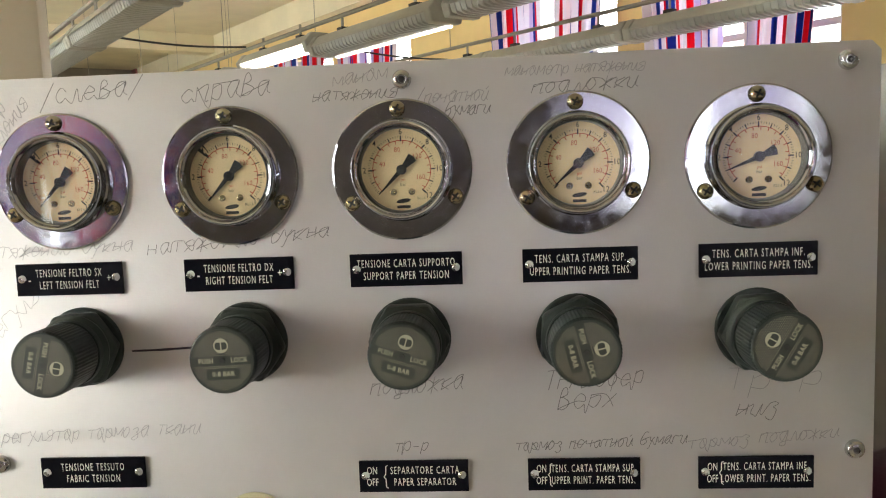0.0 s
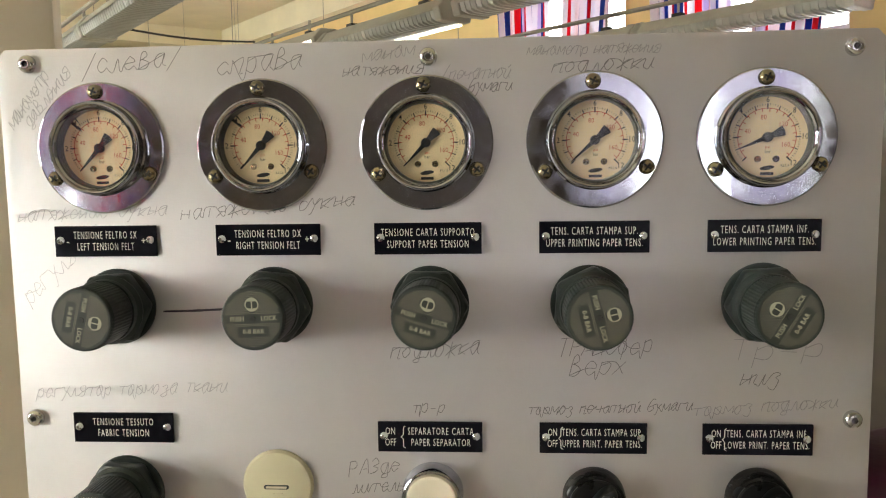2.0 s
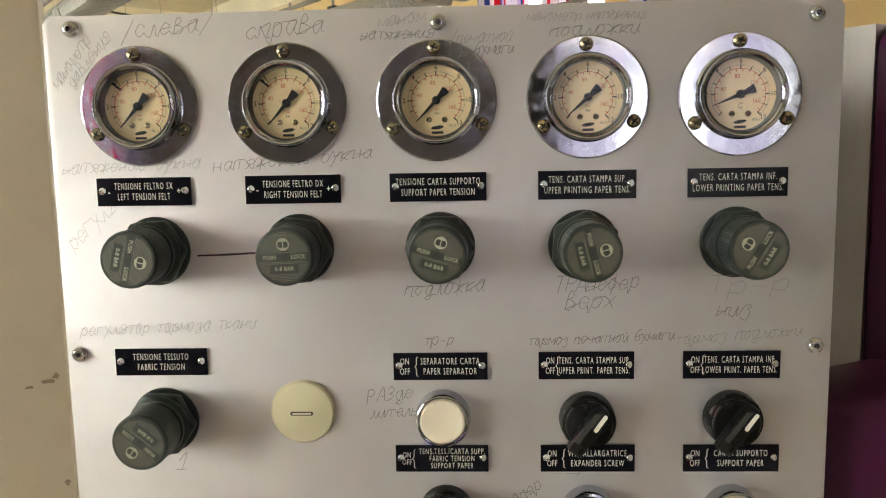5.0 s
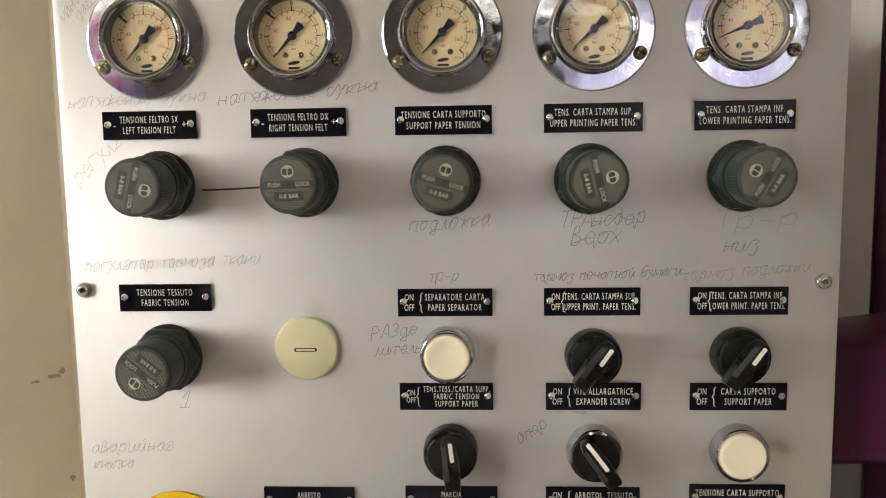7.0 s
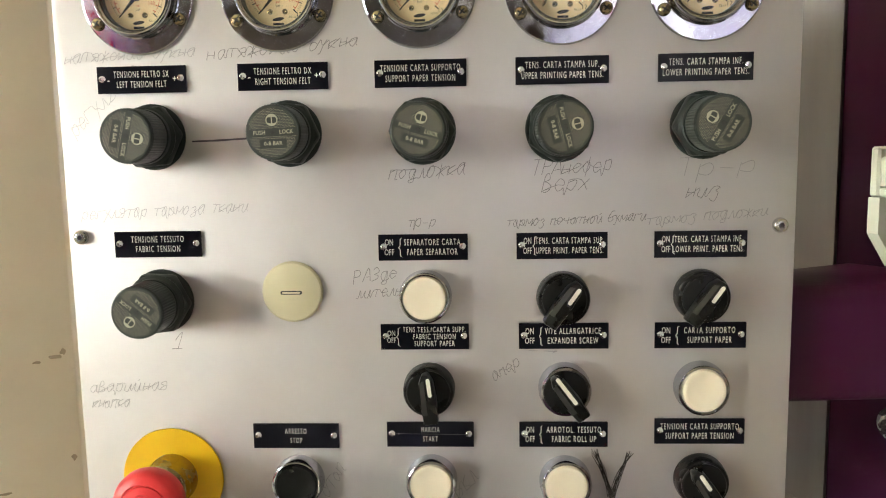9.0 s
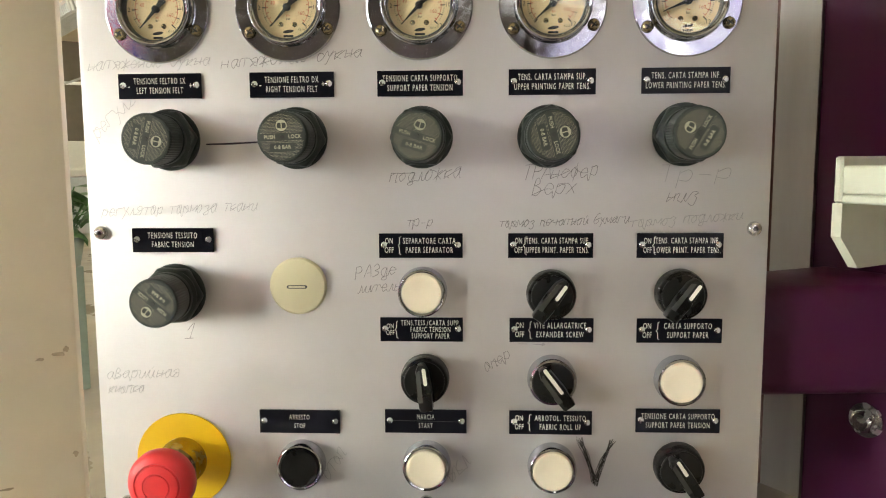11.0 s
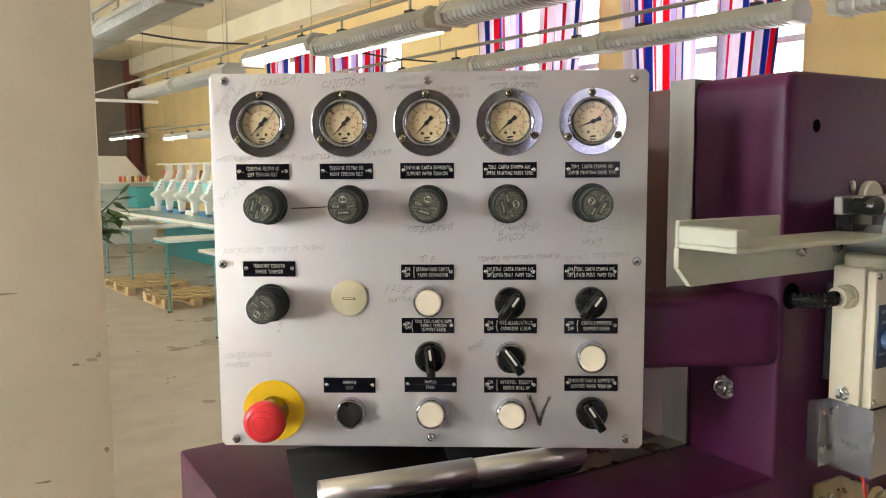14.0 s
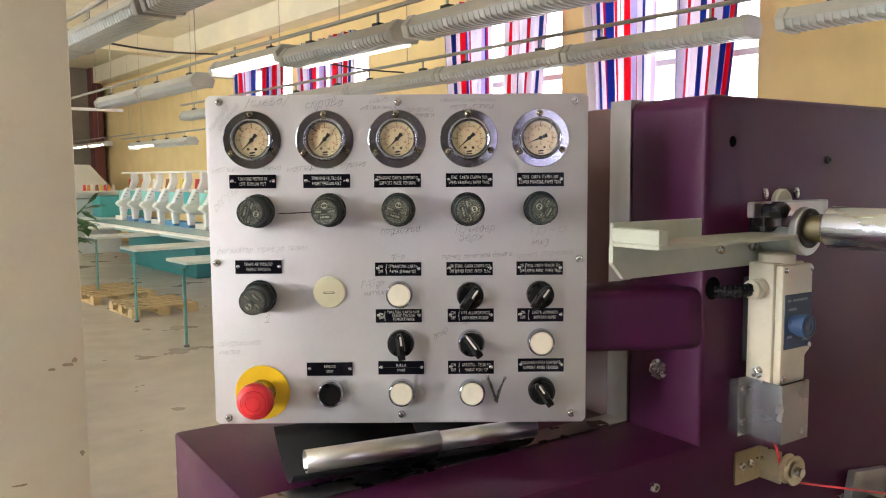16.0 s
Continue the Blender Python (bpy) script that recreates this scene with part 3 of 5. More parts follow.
part("screw", capscrew(bmesh.new(), out_of(-0.084, 0, 1.267), 0.006, 0.006), ZINC, mach, "zinc cap screw")
part("cable_hole", lathe([(0, 0.001), (0.0125, 0.001), (0.0145, 0.0)], 24, None, out_of(0.018, 0, 1.499)), VOID, mach, "dark cable hole")

# cream tray on the machine's front
tray = thing("tray_bracket", MACHINE @ pose(0, 0, 1.567), "cream painted angle bracket forming a shallow tray", "bracket")
tb = bmesh.new()
box(-0.164, 0.083, -0.072, -0.006, -0.005, 0.0, 0.0012, 1, bm=tb)
part("shelf", tb, CREAM, tray, smooth=None)
part("back_flange", box(-0.164, -0.012, -0.006, -0.001, -0.005, 0.021, 0.0012, 1), CREAM, tray, smooth=None)
bm = prism([(-0.164, -0.0052), (0.150, -0.0052), (0.150, -0.043), (-0.146, -0.043), (-0.164, -0.024)], 0.001, 0.007)
part("web", bm, CREAM, tray, smooth=None)
part("end_lip", box(-0.1642, -0.150, -0.072, -0.0062, 0.0002, 0.016, 0.0015, 2), CREAM, tray, smooth=None)
for x in (0.020, 0.084):
    part("bolt", capscrew(bmesh.new(), out_of(x, -0.007, -0.017), 0.0075, 0.006), ZINC, tray, "zinc socket screw")

# roller with its bearing
rol = thing("roller", MACHINE @ pose(0.150, -0.060, 1.5745), "polished steel roller standing out of a bearing housing", "roller")
rl = pose(-0.035, -0.005, -0.0013)
part("shaft", lathe([(0, 0.027), (0.0225, 0.027), (0.0248, 0.030), (0.0248, 0.55), (0, 0.55)], 56, None, rl @ pose(0, 0, 0.003)), SHAFT, rol)
part("journal", lathe([(0, -0.004), (0.0165, -0.004), (0.0165, 0.0268), (0, 0.0268)], 40, None, rl), BRONZE, rol, "bronze-coloured journal")
part("bearing_seal", lathe([(0.0170, -0.003), (0.0170, 0.002), (0.0200, 0.003), (0.0210, 0.0015), (0.0222, 0.003), (0.0245, 0.003), (0.0250, -0.003)], 48, None, rl), RUBBER, rol, "dark oily bearing seal")
part("end_ring", lathe([(0, 0.0012), (0.0285, 0.0012), (0.0300, -0.0003), (0.0300, -0.0085), (0, -0.0085)], 56, None, rl @ pose(0, 0, -0.004)), CAST_STEEL, rol, "pale machined end ring")
part("housing_barrel", lathe([(0, -0.0086), (0.0165, -0.0086), (0.0165, -0.056), (0, -0.056)], 48, None, rl @ pose(0, 0, -0.0165)), CAST_STEEL, rol)
part("bracket_block", box(-0.068, -0.030, 0.034, 0.056, -0.0073, 0.0122, 0.002, 2), GLOSS_BLACK, rol, smooth=None)
part("plate", box(-0.105, 0.056, 0.024, 0.034, 0.0125, 0.0318, 0.0015, 1), BRUSHED, rol, "steel clamp plate", smooth=None)
part("clamp_knob", lathe([(0, 0), (0.0078, 0), (0.0078, 0.012), (0.0100, 0.014), (0.0105, 0.018), (0.0105, 0.026), (0.009, 0.029), (0, 0.029)], 28, None, pose(-0.083, 0.026, 0.022)), GLOSS_BLACK, rol, "black rubber knob")
part("clamp_screw", hexhead(bmesh.new(), pose(-0.047, 0.024, 0.0225), 0.005, 0.007, 0.007), BRASS, rol, "yellow zinc screw")
part("flange_disc", lathe([(0, 0), (0.0185, 0), (0.0185, 0.006), (0.017, 0.008), (0, 0.008)], 40, None, pose(0.0007, 0.060, 0.0278)), CREAM_CAST, rol)
for x, z in ((-0.0329, 0.0399), (0.0362, 0.0399)):
    part("slot_screw", prism([(0.0045 * math.cos(a * 0.5236), 0.0075 * math.sin(a * 0.5236)) for a in range(12)], 0, 0.004, None, pose(x, 0.060, z), 0.0008), ZINC, rol, "pale slotted screw")

# pull-cord stop switch
sw = thing("limit_switch", MACHINE @ pose(0.0985, 0.006, 1.379), "cream cast rope-pull safety switch with blue reset knob", "switch")
bm = prism([(-0.033, 0.0), (0.022, 0.0), (0.022, 0.033), (0.033, 0.040), (0.033, 0.152), (-0.033, 0.152)], 0.022, 0.058, bevel=0.003)
part("body", bm, CREAM_CAST, sw)
bm = prism([(-0.0315, 0.002), (0.0205, 0.002), (0.0205, 0.034), (0.0315, 0.041), (0.0315, 0.150), (-0.0315, 0.150)], 0.0592, 0.070, bevel=0.003)
part("cover", bm, CREAM_CAST, sw)
part("mounting_pad", box(-0.02, 0.028, -0.022, -0.006, 0.02, 0.13, 0.002), RUBBER, sw, smooth=None)
part("neck", lathe([(0, 0), (0.022, 0), (0.022, 0.010), (0.020, 0.0125), (0, 0.0125)], 32, None, Matrix.Translation((0, -0.040, 0.151)) @ Matrix.Rotation(radians(-90), 4, "X")), CREAM_CAST, sw)
part("blue_plate", box(-0.027, 0.029, -0.0712, -0.0698, 0.046, 0.114, 0.0005, 1), BLUE, sw, "blue printed plate", smooth=None)
for x0, x1, z in ((-0.012, 0.018, 0.105), (-0.020, -0.004, 0.094), (-0.022, -0.012, 0.060), (0.010, 0.022, 0.054), (-0.022, -0.016, 0.105)):
    part("print_bar", box(x0, x1, -0.0717, -0.0712, z, z + 0.003), PRINT_GREY, sw, "pale unreadable print", smooth=None)
part("reset_knob", lathe([(0, 0), (0.011, 0), (0.011, 0.005), (0.0135, 0.007), (0.0150, 0.017), (0.0145, 0.021), (0.0118, 0.022), (0.0114, 0.0205), (0.009, 0.0205), (0.0086, 0.0217), (0.0046, 0.0217), (0.0042, 0.0205), (0, 0.0205)], 36, None, pose(-0.010, -0.0712, 0.077)), BLUE_KNOB, sw, "blue rubber reset knob")
for x, z in ((-0.026, 0.144), (0.026, 0.144), (-0.026, 0.010), (0.026, 0.047)):
    part("cover_screw", lathe([(0, 0), (0.0038, 0), (0.0036, 0.0015), (0.002, 0.0028), (0, 0.003)], 14, None, pose(x, -0.070, z)), ZINC, sw)
part("mount_screw", hexhead(bmesh.new(), pose(-0.0332, -0.040, 0.014, 0, 0, -90), 0.006, 0.006, 0.008), ZINC, sw)
gl = pose(-0.033, -0.040, 0.120, 0, 0, -90)
bm = lathe([(0, 0), (0.013, 0), (0.013, 0.004), (0.011, 0.005), (0, 0.005)], 28, None, gl)
prism([(0.0135 * math.cos(radians(60 * k)), 0.0135 * math.sin(radians(60 * k))) for k in range(6)], 0.005, 0.013, bm, gl, 0.001)
lathe([(0, 0.013), (0.011, 0.013), (0.0115, 0.019), (0.009, 0.021), (0, 0.021)], 28, bm, gl)
part("cable_gland", bm, CREAM_CAST, sw)
bm = bmesh.new()
spine = [(-0.054 - 0.026 * math.sin(math.pi / 2 * k / 40), -0.040 + 0.034 * (k / 40) ** 2, 0.120 - 0.004 * (k / 40)) for k in range(41)]
pts = [Vector(p) for p in spine]
helix = []
for k in range(161):
    f = k / 160 * 40
    i = min(int(f), 39)
    c = pts[i].lerp(pts[i + 1], f - i)
    helix.append(c + 0.0058 * Vector((0.25 * math.cos(k * 0.33), math.cos(k * 0.33), math.sin(k * 0.33))))
tube(helix, 0.0026, 6, bm)
tube(pts, 0.0050, 10, bm)
part("coiled_cable", bm, GLOSS_BLACK, sw, "black spiral-wrapped cable")

# folded guard under the switch
gd = thing("guard_bracket", MACHINE @ pose(0.105, -0.001, 1.308), "folded galvanised sheet guard screwed to the machine", "bracket")
bm = bmesh.new()
fold = ((-0.055, -0.0168), (-0.0393, -0.0168), (-0.0393, -0.0673), (0.0163, -0.0673), (0.0163, -0.003))
low_edge = [bm.verts.new((x, y, 0.0)) for x, y in fold]
top_edge = [bm.verts.new((x, y, 0.076 if k < 2 else 0.074)) for k, (x, y) in enumerate(fold)]
for k in range(4):
    bm.faces.new((low_edge[k], low_edge[k + 1], top_edge[k + 1], top_edge[k]))
part("spacer", box(-0.052, -0.042, -0.0158, 0.0, 0.006, 0.072), GUARD, gd, smooth=None)
so = part("sheet", bm, GUARD, gd, smooth=None).modifiers.new("sheet", "SOLIDIFY")
so.thickness, so.offset = 0.0015, 0.0
for z in (0.018, 0.062):
    part("screw", capscrew(bmesh.new(), pose(-0.0475, -0.0175, z), 0.0042, 0.003), ZINC, gd)

# pulley and red cord
pu = thing("cord_pulley", MACHINE @ pose(0.068, -0.001, 1.232), "small steel pulley on a bent zinc bracket", "pulley")
part("bracket", prism(rounded(0.052, 0.044, 0.003), 0, 0.003, None, pose(0.026, 0, 0.024)), YELLOW_ZINC, pu, smooth=None)
part("side_plate", box(0.052, 0.055, -0.034, 0.0, 0.002, 0.046, 0.001, 1), YELLOW_ZINC, pu, smooth=None)
for x in (0.012, 0.030):
    part("screw", capscrew(bmesh.new(), pose(x, -0.003, 0.026), 0.0052, 0.004), ZINC, pu)
part("axle", lathe([(0, 0), (0.006, 0), (0.006, 0.060), (0, 0.060)], 20, None, pose(0.060, 0.0, 0.024)), ZINC, pu)
part("wheel", lathe([(0.0, 0.004), (0.004, 0.004), (0.004, 0.016), (0.010, 0.016), (0.011, 0.012), (0.014, 0.012), (0.019, 0.017), (0.020, 0.015), (0.0165, 0.010), (0.020, 0.005), (0.019, 0.003), (0, 0.003)], 40, None, pose(0.060, -0.034, 0.024)), YELLOW_ZINC, pu, "dull bronze pulley wheel")
cord = [(0.075 + 0.02, -0.036, 1.305), (0.109, -0.036, 1.285), (0.118, -0.036, 1.254), (0.128, -0.036, 1.2385), (0.142, -0.038, 1.234), (0.60, -0.06, 1.10)]
tagged(finish("pull_cord", tube(cord, 0.0016, 8), CORD, None, "", MACHINE, 40), "taut red pull cord running round a pulley", "cord")
# steel part low on the machine front
lo = thing("clamp_plate", MACHINE @ pose(0.30, -0.006, 1.13), "tilted steel clamp plate with a pin", "clamp")
part("plate", prism([(-0.01, -0.10), (0.10, -0.12), (0.13, 0.055), (0.035, 0.068)], 0.0, 0.012, None, None, 0.001), BRUSHED, lo, smooth=None)
part("pin", lathe([(0, 0), (0.012, 0), (0.012, 0.03), (0.010, 0.034), (0, 0.034)], 24, None, pose(0.075, -0.012, 0.012)), RUBBER, lo)
part("standoff", box(0.02, 0.10, 0.0005, 0.006, -0.06, 0.03), ZINC, lo, smooth=None)

# bent stainless trough lying on the machine
tr = thing("sheet_trough", pose(-0.1233, 0.2572, 0.1232 + SIZE * LOW, 0, 0, 23.6) @ Matrix.Scale(SIZE, 4), "bent stainless sheet trough with rolled lip in two overlapping lengths", "trough")


def trough(x0, x1, inset, r, grow):
    lip = [(r * math.cos(radians(a)), 0.031 + r * math.sin(radians(a))) for a in range(-60, 281, 17)]
    # The bowl's dark reflection is put into its own colour, the lip stays bright.
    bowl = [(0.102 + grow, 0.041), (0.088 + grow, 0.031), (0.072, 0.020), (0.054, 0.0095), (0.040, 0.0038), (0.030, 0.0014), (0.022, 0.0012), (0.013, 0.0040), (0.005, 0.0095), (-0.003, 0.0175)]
    for name, piece, material, a, lab in (("back_sheet", bowl, TROUGH_INSIDE, x0, "inner sheet with its dark reflection painted in"), ("rolled_sheet", lip, ROLLED, x0 + inset, "bright rolled lip")):
        bm = bmesh.new()
        rows = [[bm.verts.new((x, y, z)) for y, z in piece] for x in (a, (a + x1) / 2, x1)]
        for p, q in zip(rows, rows[1:]):
            for i in range(len(piece) - 1):
                bm.faces.new((p[i], p[i + 1], q[i + 1], q[i]))
        so = part(name, bm, material, tr, lab, smooth=50).modifiers.new("sheet", "SOLIDIFY")
        so.thickness = 0.0011


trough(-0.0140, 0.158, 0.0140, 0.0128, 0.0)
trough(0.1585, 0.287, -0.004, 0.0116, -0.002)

# ---- control panel ----
PX, PY, PZ = -0.0305, 0.345, 1.5465
panel = thing("control_panel", pose(PX, PY, PZ), "light grey metal control panel with pencilled notes", "control panel")
cut = 0.0040
part("front_plate", prism([(-0.208 + cut, -0.1805), (0.206 - cut, -0.1805), (0.206, -0.1805 + cut), (0.206, 0.1825 - cut), (0.206 - cut, 0.1825), (-0.208 + cut, 0.1825), (-0.208, 0.1825 - cut), (-0.208, -0.1805 + cut)], -0.003, 0.0, None, None, 0.0005), PANEL_GREY, panel)
part("enclosure", box(-0.190, 0.190, 0.0032, 0.085, -0.150, 0.166, 0.004), MAROON, panel, "dark maroon box behind the plate")
for x, z in ((-0.1925, 0.1755), (0.0005, 0.1745), (0.1920, 0.1745), (-0.2005, 0.001), (0.1975, 0.003), (-0.1930, -0.1735), (0.0005, -0.1705), (0.1900, -0.1705)):
    bm = lathe([(0.0016, 0.0031), (0.0024, 0.0031), (0.0034, 0.0027), (0.0041, 0.0017), (0.0043, 0.0008), (0.0043, 0)], 32, None, pose(x, 0, z))
    scr = part("plate_screw", bm, ZINC, panel, "zinc button-head socket screw")
    part("socket", lathe([(0.0016, 0.0031), (0.0015, 0.0014), (0, 0.0012)], 6, None, pose(x, 0, z)), DARK_STRIP, scr, "dark hexagon socket", smooth=None)


PX, PZ = -0.033, 1.545          # origin of the grid of instruments


def cross_screw(bm, x, z, h, r, turn):
    lathe([(0, 0), (r, 0), (r * 0.98, r * 0.25), (r * 0.8, r * 0.52), (r * 0.45, r * 0.68), (0, r * 0.72)], 20, bm, pose(x, -h, z))
    return bm


def cross_slot(bm, x, z, h, r, turn):
    for a in (turn, turn + 90):
        c, s = math.cos(radians(a)), math.sin(radians(a))
        poly = [(c * u - s * v, s * u + c * v) for u, v in ((-r * 0.55, -r * 0.11), (r * 0.55, -r * 0.11), (r * 0.55, r * 0.11), (-r * 0.55, r * 0.11))]
        prism(poly, h + r * 0.5, h + r * 0.735, bm, pose(x, 0, z))
    return bm


def arc_ring(r0, r1, a0, a1, h, bm, n=60):
    own = bmesh.new()
    p = [own.verts.new((r0 * math.cos(radians(a0 + (a1 - a0) * i / n)), -h, r0 * math.sin(radians(a0 + (a1 - a0) * i / n)))) for i in range(n + 1)]
    q = [own.verts.new((r1 * math.cos(radians(a0 + (a1 - a0) * i / n)), -h, r1 * math.sin(radians(a0 + (a1 - a0) * i / n)))) for i in range(n + 1)]
    for i in range(n):
        own.faces.new((p[i], p[i + 1], q[i + 1], q[i]))
    return merge(bm, own)


def tick(bm, r0, r1, a, w, h):
    c, s = math.cos(radians(a)), math.sin(radians(a))
    return prism([(c * r - s * v, s * r + c * v) for r, v in ((r0, -w / 2), (r1, -w / 2), (r1, w / 2), (r0, w / 2))], h, h + 0.0001, bm)


WELL = mat("dull_metal_well", (0.16, 0.165, 0.15), 0.4, 0.8, 0.1, 200)


def gauge(x, z, needle, shades, streak):
    g = thing("pressure_gauge", pose(PX + x, PY - 0.0002, PZ + z), "chrome-flanged pressure gauge with cream dial and black needle" + shades, "gauge", "row of pressure gauges")
    part("flange", lathe([(0.0205, 0), (0.0313, 0), (0.0315, 0.0006), (0.0313, 0.0013), (0.0306, 0.0016), (0.0222, 0.00175), (0.0205, 0.00175)], 120), CHROME, g, "polished chrome ring", smooth=8)
    part("bezel", lathe([(0.0226, 0.0018), (0.0229, 0.0026), (0.0222, 0.0034), (0.0222, 0.0066), (0.0219, 0.0084), (0.0211, 0.0093), (0.0204, 0.0089), (0.0201, 0.0078), (0.0198, 0.0074), (0.0189, 0.0066)], 72), CHROME, g, "chrome bezel")
    part("inner_wall", lathe([(0.0189, 0.0068), (0.0184, 0.0062), (0.0182, 0.0010)], 60), WELL, g, "dark inner wall")
    part("dial", lathe([(0, 0.0012), (0.0190, 0.0012)], 48), DIAL, g, "cream dial")
    h = 0.00125
    bm, rd = bmesh.new(), bmesh.new()
    for k in range(13):
        a = 225 - 22.5 * k
        tick(bm, 0.0122 if k % 2 else 0.0118, 0.0142, a, 0.00045 if k % 2 else 0.0006, h)
        if k and k % 2 == 0:
            r = 0.0158
            lettering(str(k), 0.0034, 0.9, bm, r * math.cos(radians(a)), r * math.sin(radians(a)), 0.0014, thick=0.00002)
    for k in range(61):
        tick(bm, 0.0134, 0.0142, 225 - 4.5 * k, 0.00018, h)
    arc_ring(0.0121, 0.0124, -45, 225, 0.00135, rd)
    for k in range(1, 18):
        tick(rd, 0.0108, 0.0122, 225 - 270 * k * 10 / 174, 0.00035, h)
    for k in (40, 80, 120, 160):
        a = 225 - 270 * k / 174
        lettering(str(k), 0.0030, 0.85, rd, 0.0085 * math.cos(radians(a)), 0.0085 * math.sin(radians(a)), 0.0014)
    lettering("psi", 0.0020, 0.9, rd, 0.0004, -0.0042, 0.0014)
    lettering("bar", 0.0020, 0.9, bm, 0.0004, -0.0062, 0.0014)
    lettering("KL1.6", 0.0016, 0.9, bm, 0.0078, -0.0122, 0.0014)
    # maker's mark as a plain shape
    own = bmesh.new()
    bmesh.ops.create_circle(own, cap_ends=True, segments=20, radius=1, matrix=Matrix.Translation((0.0003, -0.0014, -0.0131)) @ Matrix.Rotation(radians(-8), 4, 'Y') @ Matrix.Rotation(radians(90), 4, "X") @ Matrix.Diagonal((0.0031, 0.0009, 1, 1)))
    merge(bm, own)
    box(-0.0025, 0.0031, -0.0014, -0.0013, -0.0162, -0.0150, bm=bm)
    for some in (bm, rd):
        bmesh.ops.scale(some, vec=(1.06, 1, 1.06), verts=some.verts)
    part("scale_marks", bm, BLACK_INK, g, "black scale with numbers to 12", smooth=None)
    part("red_scale", rd, RED_INK, g, "red inner scale with numbers to 160", smooth=None)
    nb = bmesh.new()
    c, s = math.cos(radians(needle)), math.sin(radians(needle))
    R = lambda u, v: (1.06 * (c * u - s * v), 1.06 * (s * u + c * v))
    prism([R(0.0138, -0.00012), R(0.0138, 0.00012), R(0.002, 0.0009), R(-0.002, 0.0011), R(-0.0070, 0.0022), R(-0.0074, 0.0), R(-0.0070, -0.0022), R(-0.002, -0.0011), R(0.002, -0.0009)], 0.0024, 0.0030, nb)
    part("needle", nb, NEEDLE, g)
    part("hub", lathe([(0, 0.0014), (0.0022, 0.0014), (0.0022, 0.0034), (0.0015, 0.0038), (0, 0.0038)], 20), NEEDLE, g)
    sc = bmesh.new()
    for sx in (-0.0040, 0.0042):
        lathe([(0, 0.0012), (0.0015, 0.0012), (0.0015, 0.0018), (0.0006, 0.0021), (0, 0.0017)], 16, sc, pose(sx, 0, -0.0099))
    part("dial_screws", sc, BRASS, g)
    gl = part("glass", lathe([(0, 0.0064), (0.0188, 0.0064), (0.0188, 0.0069), (0, 0.0069)], 48), CLEAR, g, "clear glass")
    gl.visible_shadow = False
    for a in (92, 212, 332):
        bx, bz = 0.0268 * math.cos(radians(a)), 0.0268 * math.sin(radians(a))
        scr = part("flange_screw", cross_screw(bmesh.new(), bx, bz, 0.0018, 0.0036, a), BRASS, g, "yellow zinc cross-head screw")
        part("slot", cross_slot(bmesh.new(), bx, bz, 0.0018, 0.0036, a * 0.7), DARK, scr)
    if streak:
        for r0, r1, a, w in ((0.0112, 0.0192, 137, 0.0009), (0.0138, 0.0192, 129, 0.0005)):
            c, s = math.cos(radians(a)), math.sin(radians(a))
            part("streak", prism([(c * r - s * v, s * r + c * v) for r, v in ((r0, 0.0), (r1, -w), (r1, w))], 0.0015, 0.0016), NEEDLE, g, "dark streak at the dial's rim", smooth=None)


for x, nd in ((-0.1557, 228), (-0.0768, 228), (0.0015, 226), (0.0795, 222), (0.1568, 202)):
    gauge(x, 0.1364, nd, ", pointer slightly raised" if nd < 210 else ", pointer at zero", x < -0.05)


